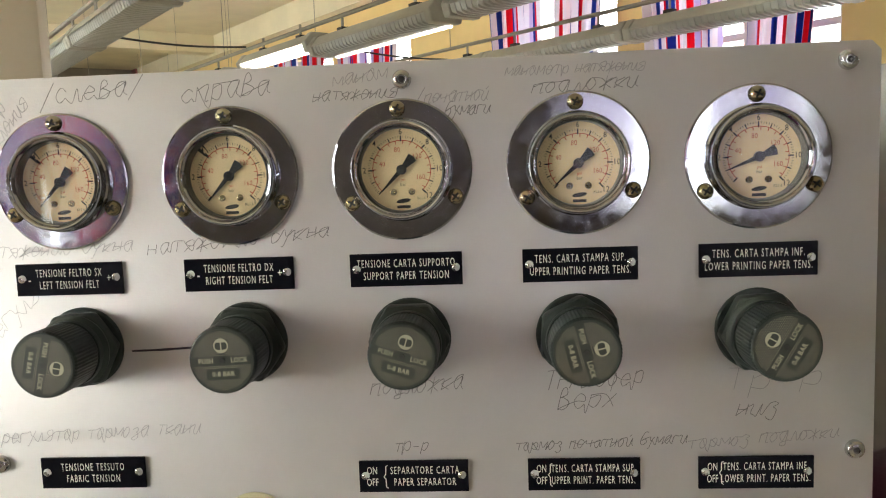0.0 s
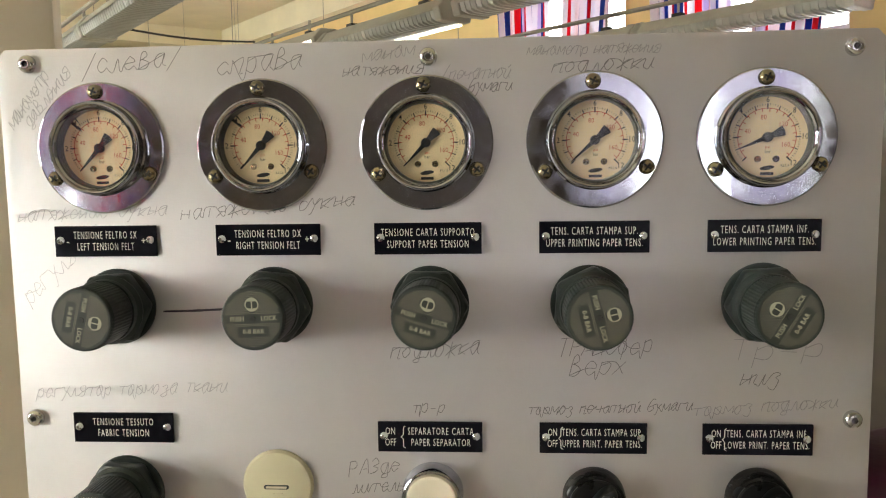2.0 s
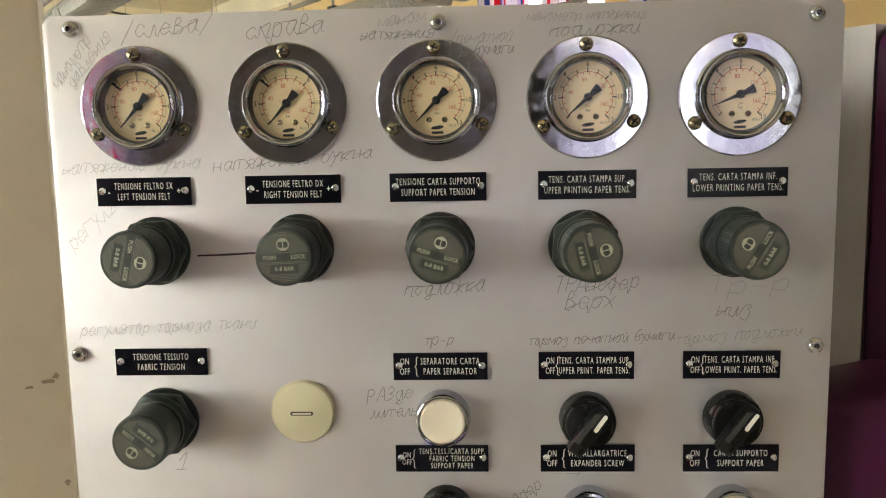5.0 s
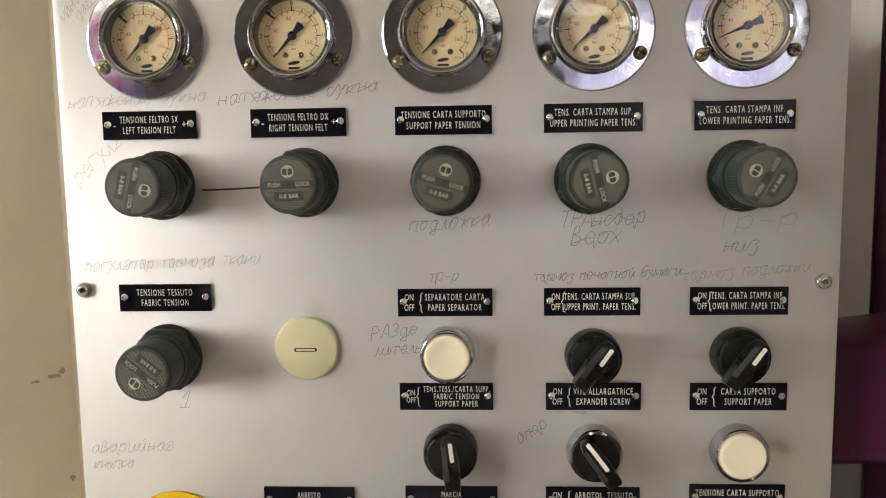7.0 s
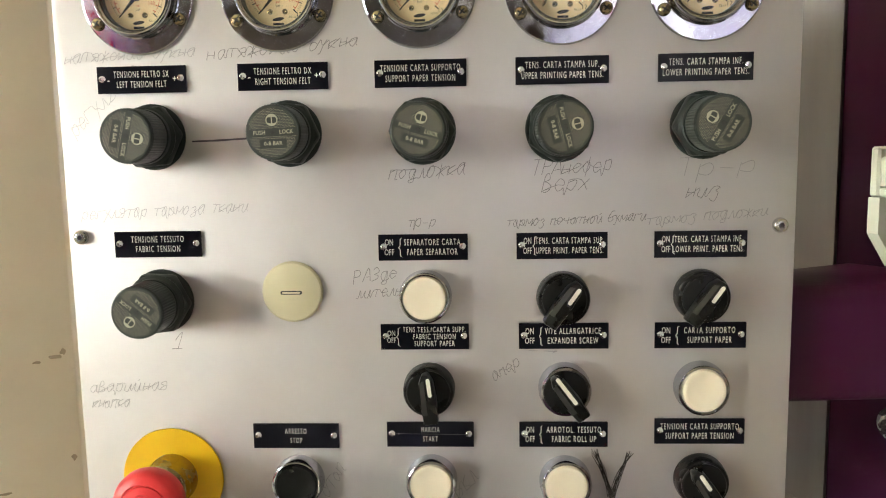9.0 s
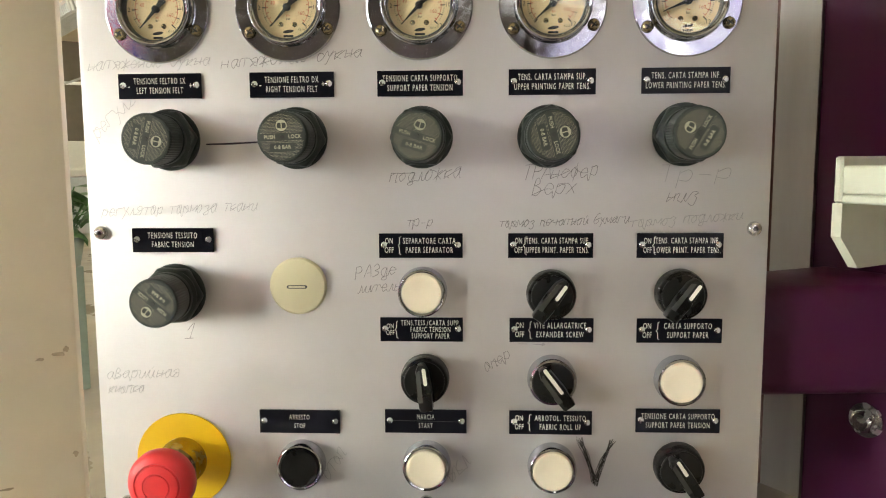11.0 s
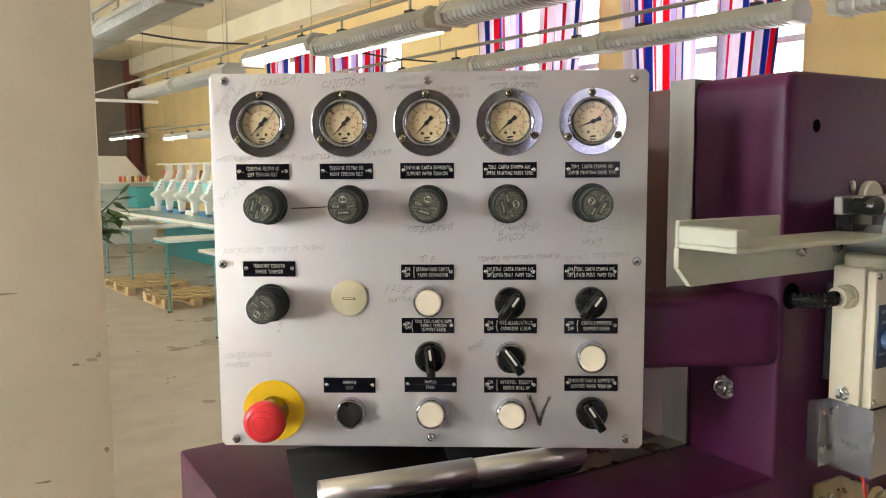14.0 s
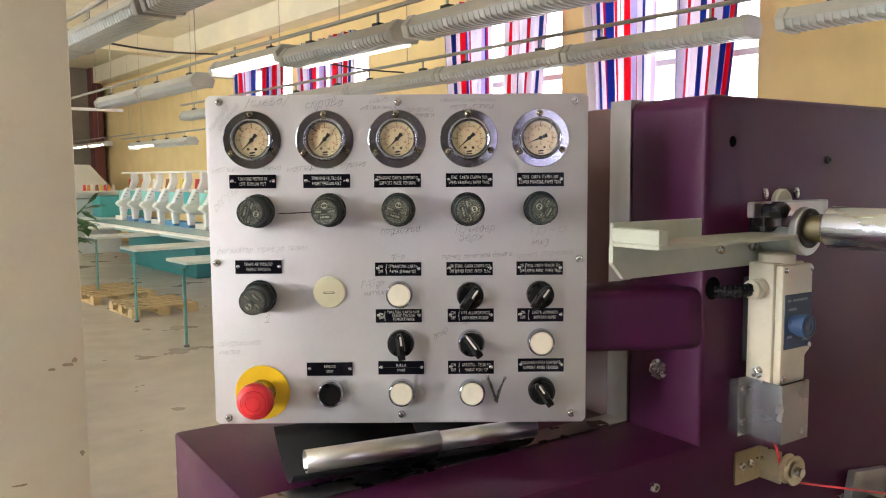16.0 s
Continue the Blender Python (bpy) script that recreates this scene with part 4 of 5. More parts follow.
def nameplate(x, z, lines, size=0.0052, squeeze=0.62, prefix="", w=0.051, h=0.0150, extra="", shift=0.0, gap=0.0056, scratch=False):
    label = "black engraved nameplate reading " + " ".join(w for w in " ".join(lines).split() if w not in ("LEFT", "RIGHT", "UPPER", "LOWER"))
    p = thing("nameplate", pose(PX + x, PY - 0.0002, PZ + z), label, "nameplate", "engraved nameplates")
    part("plate", prism([(-w / 2, -h / 2), (w / 2, -h / 2), (w / 2, h / 2), (-w / 2, h / 2)], 0, 0.0014, None, None, 0.0002), LABEL_BLACK, p, smooth=None)
    bm = bmesh.new()
    for k, words in enumerate(lines):
        zz = (len(lines) - 1) * gap / 2 - k * gap
        lettering(words, size, squeeze * 0.90, bm, shift, zz, 0.0015, thick=-0.00002, spacing=1.26)
    if prefix:
        lettering("ON", size, squeeze, bm, -w / 2 + 0.0062, gap / 2, 0.0015, thick=-0.00001)
        lettering("OFF", size, squeeze, bm, -w / 2 + 0.0062, -gap / 2, 0.0015, thick=-0.00001)
        bx = -w / 2 + (0.0122 if prefix == "wide" else 0.0098)
        br = [(bx + 0.0013, 0.0055), (bx + 0.0004, 0.0048), (bx + 0.0003, 0.0012), (bx - 0.0006, 0.0), (bx + 0.0003, -0.0012), (bx + 0.0004, -0.0048), (bx + 0.0013, -0.0055)]
        for (x0, z0), (x1, z1) in zip(br, br[1:]):
            prism([(x0 - 0.0002, z0), (x0 + 0.0002, z0), (x1 + 0.0002, z1), (x1 - 0.0002, z1)], 0.0014, 0.00155, bm)
    if extra:
        lettering("-", size, 1.0, bm, -w / 2 + 0.0066, 0, 0.0015)
        lettering("+", size, 0.8, bm, w / 2 - 0.0064, 0, 0.0015)
    part("engraving", bm, ENGRAVED, p, "white engraved letters", smooth=None)
    if scratch:
        part("scratch", prism([(-0.020, 0.0004), (0.024, -0.0002), (0.024, 0.0), (-0.020, 0.0007)], 0.0014, 0.00153), GREY_SIDE, p, "pale scratch", smooth=None)
    for sx in (-w / 2 + 0.0030, w / 2 - 0.0030):
        part("screw", lathe([(0, 0), (0.0019, 0), (0.0018, 0.0006), (0.0010, 0.0011), (0.0009, 0.0005), (0, 0.0005)], 16, None, pose(sx, -0.0014, 0.0005)), ZINC, p, "small zinc screw")


A, B, Cc, D = 0.0915, -0.0055, -0.0575, -0.1160
nameplate(-0.1560, A, ["TENSIONE FELTRO SX", "LEFT TENSION FELT"], extra="y", squeeze=0.56)
nameplate(-0.0755, A, ["TENSIONE FELTRO DX", "RIGHT TENSION FELT"], extra="y", squeeze=0.56)
nameplate(0.0015, A, ["TENSIONE CARTA SUPPORTO", "SUPPORT PAPER TENSION"], squeeze=0.58)
nameplate(0.0795, A, ["TENS. CARTA STAMPA SUP.", "UPPER PRINTING PAPER TENS."], squeeze=0.57)
nameplate(0.1570, A, ["TENS. CARTA STAMPA INF.", "LOWER PRINTING PAPER TENS."], squeeze=0.57)
nameplate(-0.1525, -0.002, ["TENSIONE TESSUTO", "FABRIC TENSION"], squeeze=0.60)
nameplate(0.0010, B, ["SEPARATORE CARTA", "PAPER SEPARATOR"], prefix="wide", squeeze=0.60, shift=0.0052)
nameplate(0.0795, B, ["TENS. CARTA STAMPA SUP.", "UPPER PRINT. PAPER TENS."], prefix="y", squeeze=0.54, shift=0.0042)
nameplate(0.1565, B, ["TENS. CARTA STAMPA INF.", "LOWER PRINT. PAPER TENS."], prefix="y", squeeze=0.54, shift=0.0042)
nameplate(0.0010, Cc, ["TENS.TESS./CARTA SUPP.", "FABRIC TENSION", "SUPPORT PAPER"], prefix="y", size=0.0046, squeeze=0.64, shift=0.0055, gap=0.0041)
nameplate(0.0805, Cc, ["VITE ALLARGATRICE", "EXPANDER SCREW"], prefix="wide", squeeze=0.60, shift=0.0052)
nameplate(0.1575, Cc, ["CARTA SUPPORTO", "SUPPORT PAPER"], prefix="wide", squeeze=0.60, shift=0.0050)
nameplate(-0.0765, D - 0.001, ["ARRESTO", "STOP"], size=0.0046)
nameplate(0.0030, D, ["MARCIA", "START"], scratch=True, size=0.0046)
nameplate(0.0805, D, ["ARROTOL. TESSUTO", "FABRIC ROLL UP"], prefix="wide", squeeze=0.60, shift=0.0060)
nameplate(0.1582, D + 0.002, ["TENSIONE CARTA SUPPORTO", "SUPPORT PAPER TENSION"], squeeze=0.58)


def regulator(x, z, turn, lean=0.0):
    k = thing("regulator_knob", pose(PX + x, PY - 0.0002, PZ + z), "dark green plastic pressure regulator knob with hexagonal nut", "knob", "pressure regulator knobs")
    part("washer", lathe([(0, 0), (0.0186, 0), (0.0186, 0.0012), (0.0180, 0.0020), (0, 0.0020)], 48), KNOB, k)
    R = 0.0190
    nut = prism([(R * math.cos(radians(60 * i + lean)), R * math.sin(radians(60 * i + lean))) for i in range(6)], 0.0020, 0.0095, None, None, 0.0020)
    part("hexagonal_nut", nut, KNOB, k)
    part("collar", lathe([(0, 0.0095), (0.0164, 0.0095), (0.0168, 0.0108), (0.0160, 0.0122), (0.0152, 0.0130), (0.0150, 0.0158), (0, 0.0158)], 48), KNOB, k)
    saw = lambda i: 1.0 if i % 2 else 0.982
    part("grip", lathe([(0, 0.0158), (0.0143, 0.0160), (0.0147, 0.0172), (0.0147, 0.0344), (0.0142, 0.0356), (0.0137, 0.0358), (0, 0.0358)], 120, None, None, saw), KNOB, k, smooth=20)
    face = part("cap_face", lathe([(0, 0.0360), (0.0134, 0.0360), (0.0135, 0.0354)], 48), KNOB_TOP, k, "printed cap face")
    T = Matrix.Rotation(radians(-turn), 4, "Y")
    bm = bmesh.new()
    h = 0.0361
    own = bmesh.new()
    lettering("PUSH", 0.0030, 0.85, own, -0.0068, 0.0, h, thick=0.00005)
    lettering("LOCK", 0.0030, 0.85, own, 0.0070, 0.0, h, thick=0.00005)
    lettering("0-8 BAR", 0.0029, 0.9, own, 0.0, -0.0056, h, thick=0.00005)
    own2 = bmesh.new()
    own2.faces.new([own2.verts.new((0.0031 * math.cos(i * math.pi / 12), -h, 0.0062 + 0.0031 * math.sin(i * math.pi / 12))) for i in range(24)])
    merge(own, own2)
    lobes = bmesh.new()
    half = [(-0.00028, 0.0016)] + [(0.0026 * math.cos(radians(a)), 0.0026 * math.sin(radians(a))) for a in range(142, 219, 11)] + [(-0.00028, -0.0016)]
    for sgn in (1, -1):
        lobes.faces.new([lobes.verts.new((sgn * px_, -h - 0.00006, pz_ + 0.0062)) for px_, pz_ in half])
    # dotted print round the words
    step = 0.00075
    n = 17
    dots = bmesh.new()
    for i in range(-n, n + 1):
        for j in range(-n, n + 1):
            px_, pz_ = (i + (0.5 if j % 2 else 0)) * step, j * step
            if px_ * px_ + pz_ * pz_ > 0.0122 ** 2 or abs(pz_) < 0.0019:
                continue
            if -0.0078 < pz_ < -0.0036 and abs(px_) < 0.0070:
                continue
            if px_ ** 2 + (pz_ - 0.0062) ** 2 < 0.0034 ** 2:
                continue
            q = 0.00021
            dots.faces.new([dots.verts.new((px_ + dx, -h + 0.00002, pz_ + dz)) for dx, dz in ((-q, 0), (0, -q), (q, 0), (0, q))])
    merge(own, dots)
    bmesh.ops.scale(own, vec=(1.03, 1, 1.03), verts=own.verts)
    merge(bm, own, T)
    part("print", bm, KNOB_PRINT, face, "pale printed words and dots", smooth=None)
    bmesh.ops.transform(lobes, matrix=T, verts=lobes.verts)
    part("emblem", lobes, KNOB_TOP, face, "plain two-lobed emblem", smooth=None)
    part("socket", lathe([(0, 0.0362), (0.0013, 0.0362), (0.0014, 0.0360)], 6), DARK, face)
    return k


for x, z, a, lean in ((-0.1515, 0.0593, -104, 4), (-0.0734, 0.0598, 2, -6), (0.0022, 0.0598, -17, 0), (0.0778, 0.0598, -76, 26), (0.1570, 0.0603, 60, 3), (-0.1521, -0.0353, 140, -3)):
    regulator(x, z, a, lean)


def button(x, z, colour, lab, bezel):
    b = thing("push_button", pose(PX + x, PY - 0.0002, PZ + z), lab, "push button", "round push buttons")
    part("bezel", lathe([(0.0116, 0.0), (0.0150, 0), (0.0150, 0.0030), (0.0146, 0.0044), (0.0146, 0.0085), (0.0142, 0.0097), (0.0135, 0.0101), (0.0127, 0.0098), (0.0125, 0.0080), (0.0125, 0.002)], 56), bezel, b, "chrome bezel")
    part("cap", lathe([(0.0122, 0.002), (0.0122, 0.0100), (0.0118, 0.0108), (0.0107, 0.0111), (0.0096, 0.0108), (0.005, 0.0103), (0, 0.0102)], 48), colour, b)


WHITE_BTN = "ivory white push button in a chrome bezel"
for x, z in ((0.002, -0.0335), (0.1580, -0.0875), (0.0035, -0.1435), (0.0815, -0.1440)):
    button(x, z, IVORY, WHITE_BTN, CHROME)
button(-0.0755, -0.1440, BLACK_PLASTIC, "black push button in a chrome bezel", CHROME)


def selector(x, z, turn, chrome, lab):
    s = thing("selector_switch", pose(PX + x, PY - 0.0002, PZ + z), lab, "selector switch", "rotary selector switches")
    part("bezel", lathe([(0.0118, 0.0), (0.0150, 0), (0.0150, 0.0030), (0.0146, 0.0044), (0.0146, 0.0085), (0.0140, 0.0098), (0.0128, 0.0102), (0.0118, 0.0096)], 56), CHROME if chrome else BLACK_PLASTIC, s, "chrome bezel" if chrome else "")
    part("disc", lathe([(0.0126, 0.004), (0.0126, 0.0108), (0.0120, 0.0116), (0, 0.0116)], 48), BLACK_PLASTIC, s)
    T = Matrix.Rotation(radians(90 - turn), 4, "Y")
    bm = prism([(-0.0040, -0.0160), (0.0040, -0.0160), (0.0046, -0.004), (0.0040, 0.008), (0.0018, 0.0128), (-0.0018, 0.0128), (-0.0040, 0.008), (-0.0046, -0.004)], 0.0112, 0.0200, None, T, 0.0010)
    lev = part("lever", bm, BLACK_PLASTIC, s)
    # Side light on the lever, painted as a thin grey patch.
    part("lit_flank", prism([(-0.0042, -0.0100), (-0.0012, -0.0100), (-0.0008, 0.0100), (-0.0034, 0.0085)], 0.0197, 0.02012, None, T), GREY_SIDE, lev, "grey flank, side light painted in", smooth=None)
    z0, z1 = (0.0002, 0.0108) if not chrome else (-0.0060, 0.0124)
    part("pointer_mark", prism(rounded(0.0022, z1 - z0, 0.0009, 3), 0.0199, 0.02025, None, T @ pose(0.0016, 0, (z0 + z1) / 2)), ENGRAVED, lev, "white pointer mark", smooth=None)


SEL = "black rotary selector switch with white pointer mark"
selector(0.0800, -0.0350, 55, False, SEL)
selector(0.1570, -0.0345, 55, False, SEL)
selector(0.0030, -0.0880, 97, False, SEL)
selector(0.0810, -0.0880, 127, True, "black rotary selector switch in a chrome bezel")
selector(0.1590, -0.1425, 124, False, SEL)

pl = thing("blanking_plug", pose(PX - 0.0750, PY - 0.0002, PZ - 0.0305), "yellowed plastic blanking plug with a slot", "plug")
part("disc", lathe([(0, 0), (0.0177, 0), (0.0177, 0.0012), (0.0166, 0.0026), (0.010, 0.0040), (0, 0.0046)], 56), PLUG, pl)
part("slot", prism(rounded(0.0125, 0.0021, 0.001, 3), 0.0040, 0.00475), GREY_SIDE, pl, "dark slot", smooth=None)
part("slot_step", prism(rounded(0.0105, 0.0010, 0.0005, 3), 0.0046, 0.0050), PLUG, pl, smooth=None)
bm = bmesh.new()
for k in range(3):
    prism([(-0.002 + k * 0.002, -0.0046), (-0.0008 + k * 0.002, -0.0046), (-0.0008 + k * 0.002, -0.0032), (-0.002 + k * 0.002, -0.0032)], 0.0040, 0.00462, bm)
part("moulded_mark", bm, PLUG, pl, "tiny moulded mark", smooth=None)

es = thing("emergency_stop", pose(PX - 0.1520, PY - 0.0002, PZ - 0.1430), "red mushroom emergency stop on a yellow disc", "emergency stop")
part("yellow_disc", lathe([(0.012, 0), (0.0302, 0), (0.0305, 0.0006), (0.0302, 0.0014), (0.012, 0.0016)], 72), YELLOW, es, "plain yellow disc")
part("collar", lathe([(0, 0.0016), (0.0150, 0.0016), (0.0150, 0.005), (0.0142, 0.007), (0.0142, 0.0180), (0.0120, 0.0195), (0.0120, 0.0300), (0, 0.0300)], 48), BRASS, es, "worn metal collar")
part("mushroom_head", lathe([(0, 0.0285), (0.0150, 0.0285), (0.0188, 0.0300), (0.0198, 0.0325), (0.0198, 0.0375), (0.0190, 0.0400), (0.0172, 0.0420), (0.0140, 0.0432), (0.0137, 0.0428), (0.0130, 0.0428), (0.0126, 0.0436), (0.0085, 0.0444), (0.0082, 0.0440), (0.0076, 0.0440), (0.0073, 0.0446), (0, 0.0452)], 64), RED, es, "red plastic mushroom head")

# ---- pencil notes ----
GLYPHS = {"а": "36 16 04 12 22 35 36 33 42", "б": "38 18 05 03 12 22 33 34 25 04", "в": "02 07 18 26 05 15 34 33 22 02", "г": "02 06 36", "д": "36 16 04 12 22 36 32 30 10 11 42",
          "е": "04 34 35 26 16 04 12 22 33", "ж": "06 24 02,46 24 42,27 21", "з": "05 16 26 35 24 33 31 20 10 01", "и": "06 03 12 22 36 33 42", "й": "06 03 12 22 36 33 42,17 28",
          "к": "06 02,36 04 32", "л": "02 12 26 32 42", "м": "02 06 23 46 42", "н": "06 02,36 32,04 34", "о": "16 04 12 22 34 26 16", "п": "02 06,05 26 36 32 42",
          "р": "00 06,05 26 35 33 22 03", "с": "35 26 16 04 12 22 33", "т": "06 46,26 22", "у": "06 14 24,36 24 10 00", "ф": "16 04 12 22 34 26 16,28 20", "х": "06 32,36 02",
          "ч": "06 04 24,36 32", "ь": "06 02 22 33 24 04", "я": "32 36 16 05 24 34,24 02", "/": "00 38", "-": "04 34", "1": "05 28 22,02 42", "Т": "08 48,28 22", "Р": "02 08,08 28 36 25 05",
          "А": "02 28 42,14 34", "З": "07 18 28 36 15 34 33 12 02", "Н": "08 02,38 32,05 35", ">": "04 44 35,44 33"}
rng = random.Random(5)


def pen_stroke(bm, pts, width, lift=0.00012):
    fine = []
    for i in range(len(pts) - 1):
        p0, p1, p2, p3 = pts[max(i - 1, 0)], pts[i], pts[i + 1], pts[min(i + 2, len(pts) - 1)]
        for k in range(4):
            t = k / 4
            fine.append(tuple(0.5 * (2 * b + (c - a) * t + (2 * a - 5 * b + 4 * c - d) * t * t + (3 * b - a - 3 * c + d) * t ** 3) for a, b, c, d in zip(p0, p1, p2, p3)))
    fine.append(pts[-1])
    prev = None
    for i, (x, z) in enumerate(fine):
        x2, z2 = fine[min(i + 1, len(fine) - 1)]
        x1, z1 = fine[max(i - 1, 0)]
        dx, dz = x2 - x1, z2 - z1
        ln = math.hypot(dx, dz) or 1
        w = width * (0.75 + 0.5 * rng.random()) / 2
        a, b = bm.verts.new((x - dz / ln * w, -lift, z + dx / ln * w)), bm.verts.new((x + dz / ln * w, -lift, z - dx / ln * w))
        if prev:
            bm.faces.new((prev[0], a, b, prev[1]))
        prev = (a, b)


def note(words, x, z, height, turn, material, width=0.00032, spread=1.0, slant=0.34):
    """Handwriting on the plate: x, z is the start of its base line, height that of small letters."""
    bm = bmesh.new()
    u = height / 4
    c, s = math.cos(radians(turn)), math.sin(radians(turn))
    pen, last = 0.0, None
    for ch in words:
        if ch == " ":
            pen += 3.2 * spread
            last = None
            continue
        wob = rng.uniform(-0.25, 0.25)
        tall = rng.uniform(0.88, 1.12)
        for k, stroke in enumerate(GLYPHS[ch].split(",")):
            pts = []
            for xy in stroke.split():
                gx, gy = int(xy[0]) * 0.92 * spread + pen + rng.uniform(-0.22, 0.22), (int(xy[1]) - 2) * tall + wob + rng.uniform(-0.22, 0.22)
                gx += slant * gy
                pts.append((x - 0.0025 + u * (gx * c - gy * s), z - 0.0015 + u * (gx * s + gy * c)))
            if k == 0 and last and ch.islower() and rng.random() < 0.95:
                pts.insert(0, last)
            pen_stroke(bm, pts, width)
            if k == 0:
                last = pts[-1] if ch.islower() else None
        pen += (4.6 if ch in "жмтТфи" else 4.2) * spread * rng.uniform(0.93, 1.07)
    part("pencil_note", bm, material, panel, "handwritten pencil note reading " + words.lower(), smooth=None)["kind"] = "stuff"


note("манометр", -0.1990, 0.1455, 0.0042, 53, PENCIL_FAINT, spread=0.9)
note("давления", -0.1910, 0.1470, 0.0042, 48, PENCIL_FAINT, spread=0.95)
note("/слева/", -0.163, 0.1715, 0.0058, 5, PENCIL, spread=1.15)
note("справа", -0.0975, 0.1700, 0.0062, 4, PENCIL, spread=1.1)
note("маном", -0.028, 0.1745, 0.0042, 6, PENCIL_FAINT, spread=1.1)
note("натяжения", -0.0375, 0.1680, 0.0036, 1, PENCIL, spread=1.1)
note("/печатной", 0.0085, 0.1655, 0.0040, 0, PENCIL_FAINT, spread=0.85)
note("бумаги", 0.0215, 0.1595, 0.0036, 2, PENCIL, spread=0.9)
note("манометр натяжения", 0.0485, 0.1757, 0.0034, 0, PENCIL_FAINT, spread=0.93)
note("подложки", 0.0600, 0.1678, 0.0040, 1, PENCIL, spread=1.36)
note("натяжение сукна", -0.2005, 0.1015, 0.0044, 2, PENCIL_FAINT, spread=1.1)
note("натяжение сукна", -0.1185, 0.1015, 0.0046, 4, PENCIL, spread=1.2)
note("регулятор", -0.1970, 0.0600, 0.0056, 42, PENCIL_FAINT, spread=1.0)
note("регулятор тормоза ткани", -0.1970, 0.0130, 0.0044, 2, PENCIL_FAINT, spread=0.92)
note("подложка", -0.0180, 0.0330, 0.0052, 3, PENCIL, spread=0.98)
note("ТРАнсфер", 0.0620, 0.0340, 0.0054, 3, PENCIL, spread=1.02)
note("верх", 0.0680, 0.0250, 0.0062, 2, PENCIL, spread=1.05)
note("Тр-р", 0.1420, 0.0320, 0.0066, 3, PENCIL_FAINT, spread=1.55)
note("низ", 0.1480, 0.0205, 0.0056, 3, PENCIL, spread=1.05)
note("тр-р", -0.0080, 0.0060, 0.0042, 2, PENCIL, spread=0.95)
note("тормоз печатной бумаги", 0.0480, 0.0055, 0.0036, 2, PENCIL, spread=0.95)
note("тормоз подложки", 0.1260, 0.0055, 0.0038, 4, PENCIL_FAINT, spread=1.15)
note("РАЗде", -0.0400, -0.0265, 0.0048, 8, PENCIL, spread=1.05)
note("литель", -0.0385, -0.0350, 0.0044, 4, PENCIL, spread=0.95)
note("1", -0.1480, -0.0640, 0.0060, 0, PENCIL, spread=1.0)
note("аварийная", -0.2000, -0.0905, 0.0044, 2, PENCIL_FAINT, spread=1.1)
note("кнопка", -0.1995, -0.1000, 0.0042, 2, PENCIL_FAINT, spread=0.9)
note("опер", 0.0405, -0.0845, 0.0046, 32, PENCIL, spread=1.0)
note("->", 0.0600, -0.0680, 0.0036, -2, PENCIL_FAINT, spread=2.2)
note("стоп", -0.0590, -0.1560, 0.0056, 58, PENCIL_FAINT, spread=0.9)
note("вкл", 0.0195, -0.1560, 0.0062, 50, PENCIL_FAINT, spread=1.0)
bm = bmesh.new()
for k in range(12):
    j = lambda a: rng.uniform(-a, a)
    pen_stroke(bm, [(0.0985 + j(0.0020), -0.1270 + j(0.002)), (0.1035 + j(0.0014), -0.1380 + j(0.0014)), (0.1085 + j(0.0020), -0.1550 + j(0.0025))], 0.00034)
    pen_stroke(bm, [(0.1195 + j(0.0022), -0.1275 + j(0.002)), (0.1135 + j(0.0014), -0.1400 + j(0.0014)), (0.1085 + j(0.0020), -0.1550 + j(0.0025))], 0.00034)
bmesh.ops.translate(bm, vec=(-0.0025, 0, -0.0015), verts=bm.verts)
part("pencil_tick", bm, PENCIL_DARK, panel, "dark scribbled tick mark", smooth=None)["kind"] = "stuff"
bm = bmesh.new()
pen_stroke(bm, [(-0.1295, 0.0565), (-0.1150, 0.0568), (-0.1000, 0.0575), (-0.0900, 0.0578)], 0.0010)
bmesh.ops.translate(bm, vec=(-0.0025, 0, -0.0015), verts=bm.verts)
part("marker_line", bm, PEN, panel, "black marker line between two knobs", smooth=None)


# ---- far hall: embroidery machine, pallets, plant ----
def at_room(n, s, z=0.0, turn=0.0):
    return ROOM @ pose(n, s, z, 0, 0, turn)


table = thing("embroidery_machine", at_room(0, 0), "long off-white and teal multi-head embroidery machine with table leaves", "embroidery machine")
part("bed", box(4.0, 5.1, 6.6, 15.6, 0.815, 0.85, 0.006), BED_TOP, table, "pale laminate bed", smooth=None)
part("base", box(5.0, 5.5, 12.2, 15.4, 0.0, 0.66, 0.02), TEAL, table, "teal cabinet base", smooth=None)
part("frame_rail", box(3.98, 4.06, 6.6, 15.6, 0.851, 0.885, 0.004), OFFWHITE, table, smooth=None)
for n, s in ((2.83, 7.13), (2.92, 8.80), (3.14, 10.98), (3.32, 12.90)):
    leaf = part("table_leaf", box(n, 3.98, s, s + 0.52, 0.820, 0.85, 0.006), TABLETOP, table, "pale table leaf", smooth=None)
    part("leg", tube([(n + 0.06, s + 0.22, 0), (n + 0.06, s + 0.22, 0.82)], 0.015, 10), LEG_TEAL, leaf, "dull teal leg")
    part("foot", lathe([(0, 0), (0.03, 0), (0.025, 0.02), (0, 0.02)], 12, None, Matrix.Translation((n + 0.06, s + 0.22, 0)) @ Matrix.Rotation(radians(-90), 4, "X")), RUBBER, leaf)
    part("edge_strip", box(n - 0.002, n + 0.01, s, s + 0.52, 0.790, 0.819), TEAL, leaf, "teal edge strip", smooth=None)
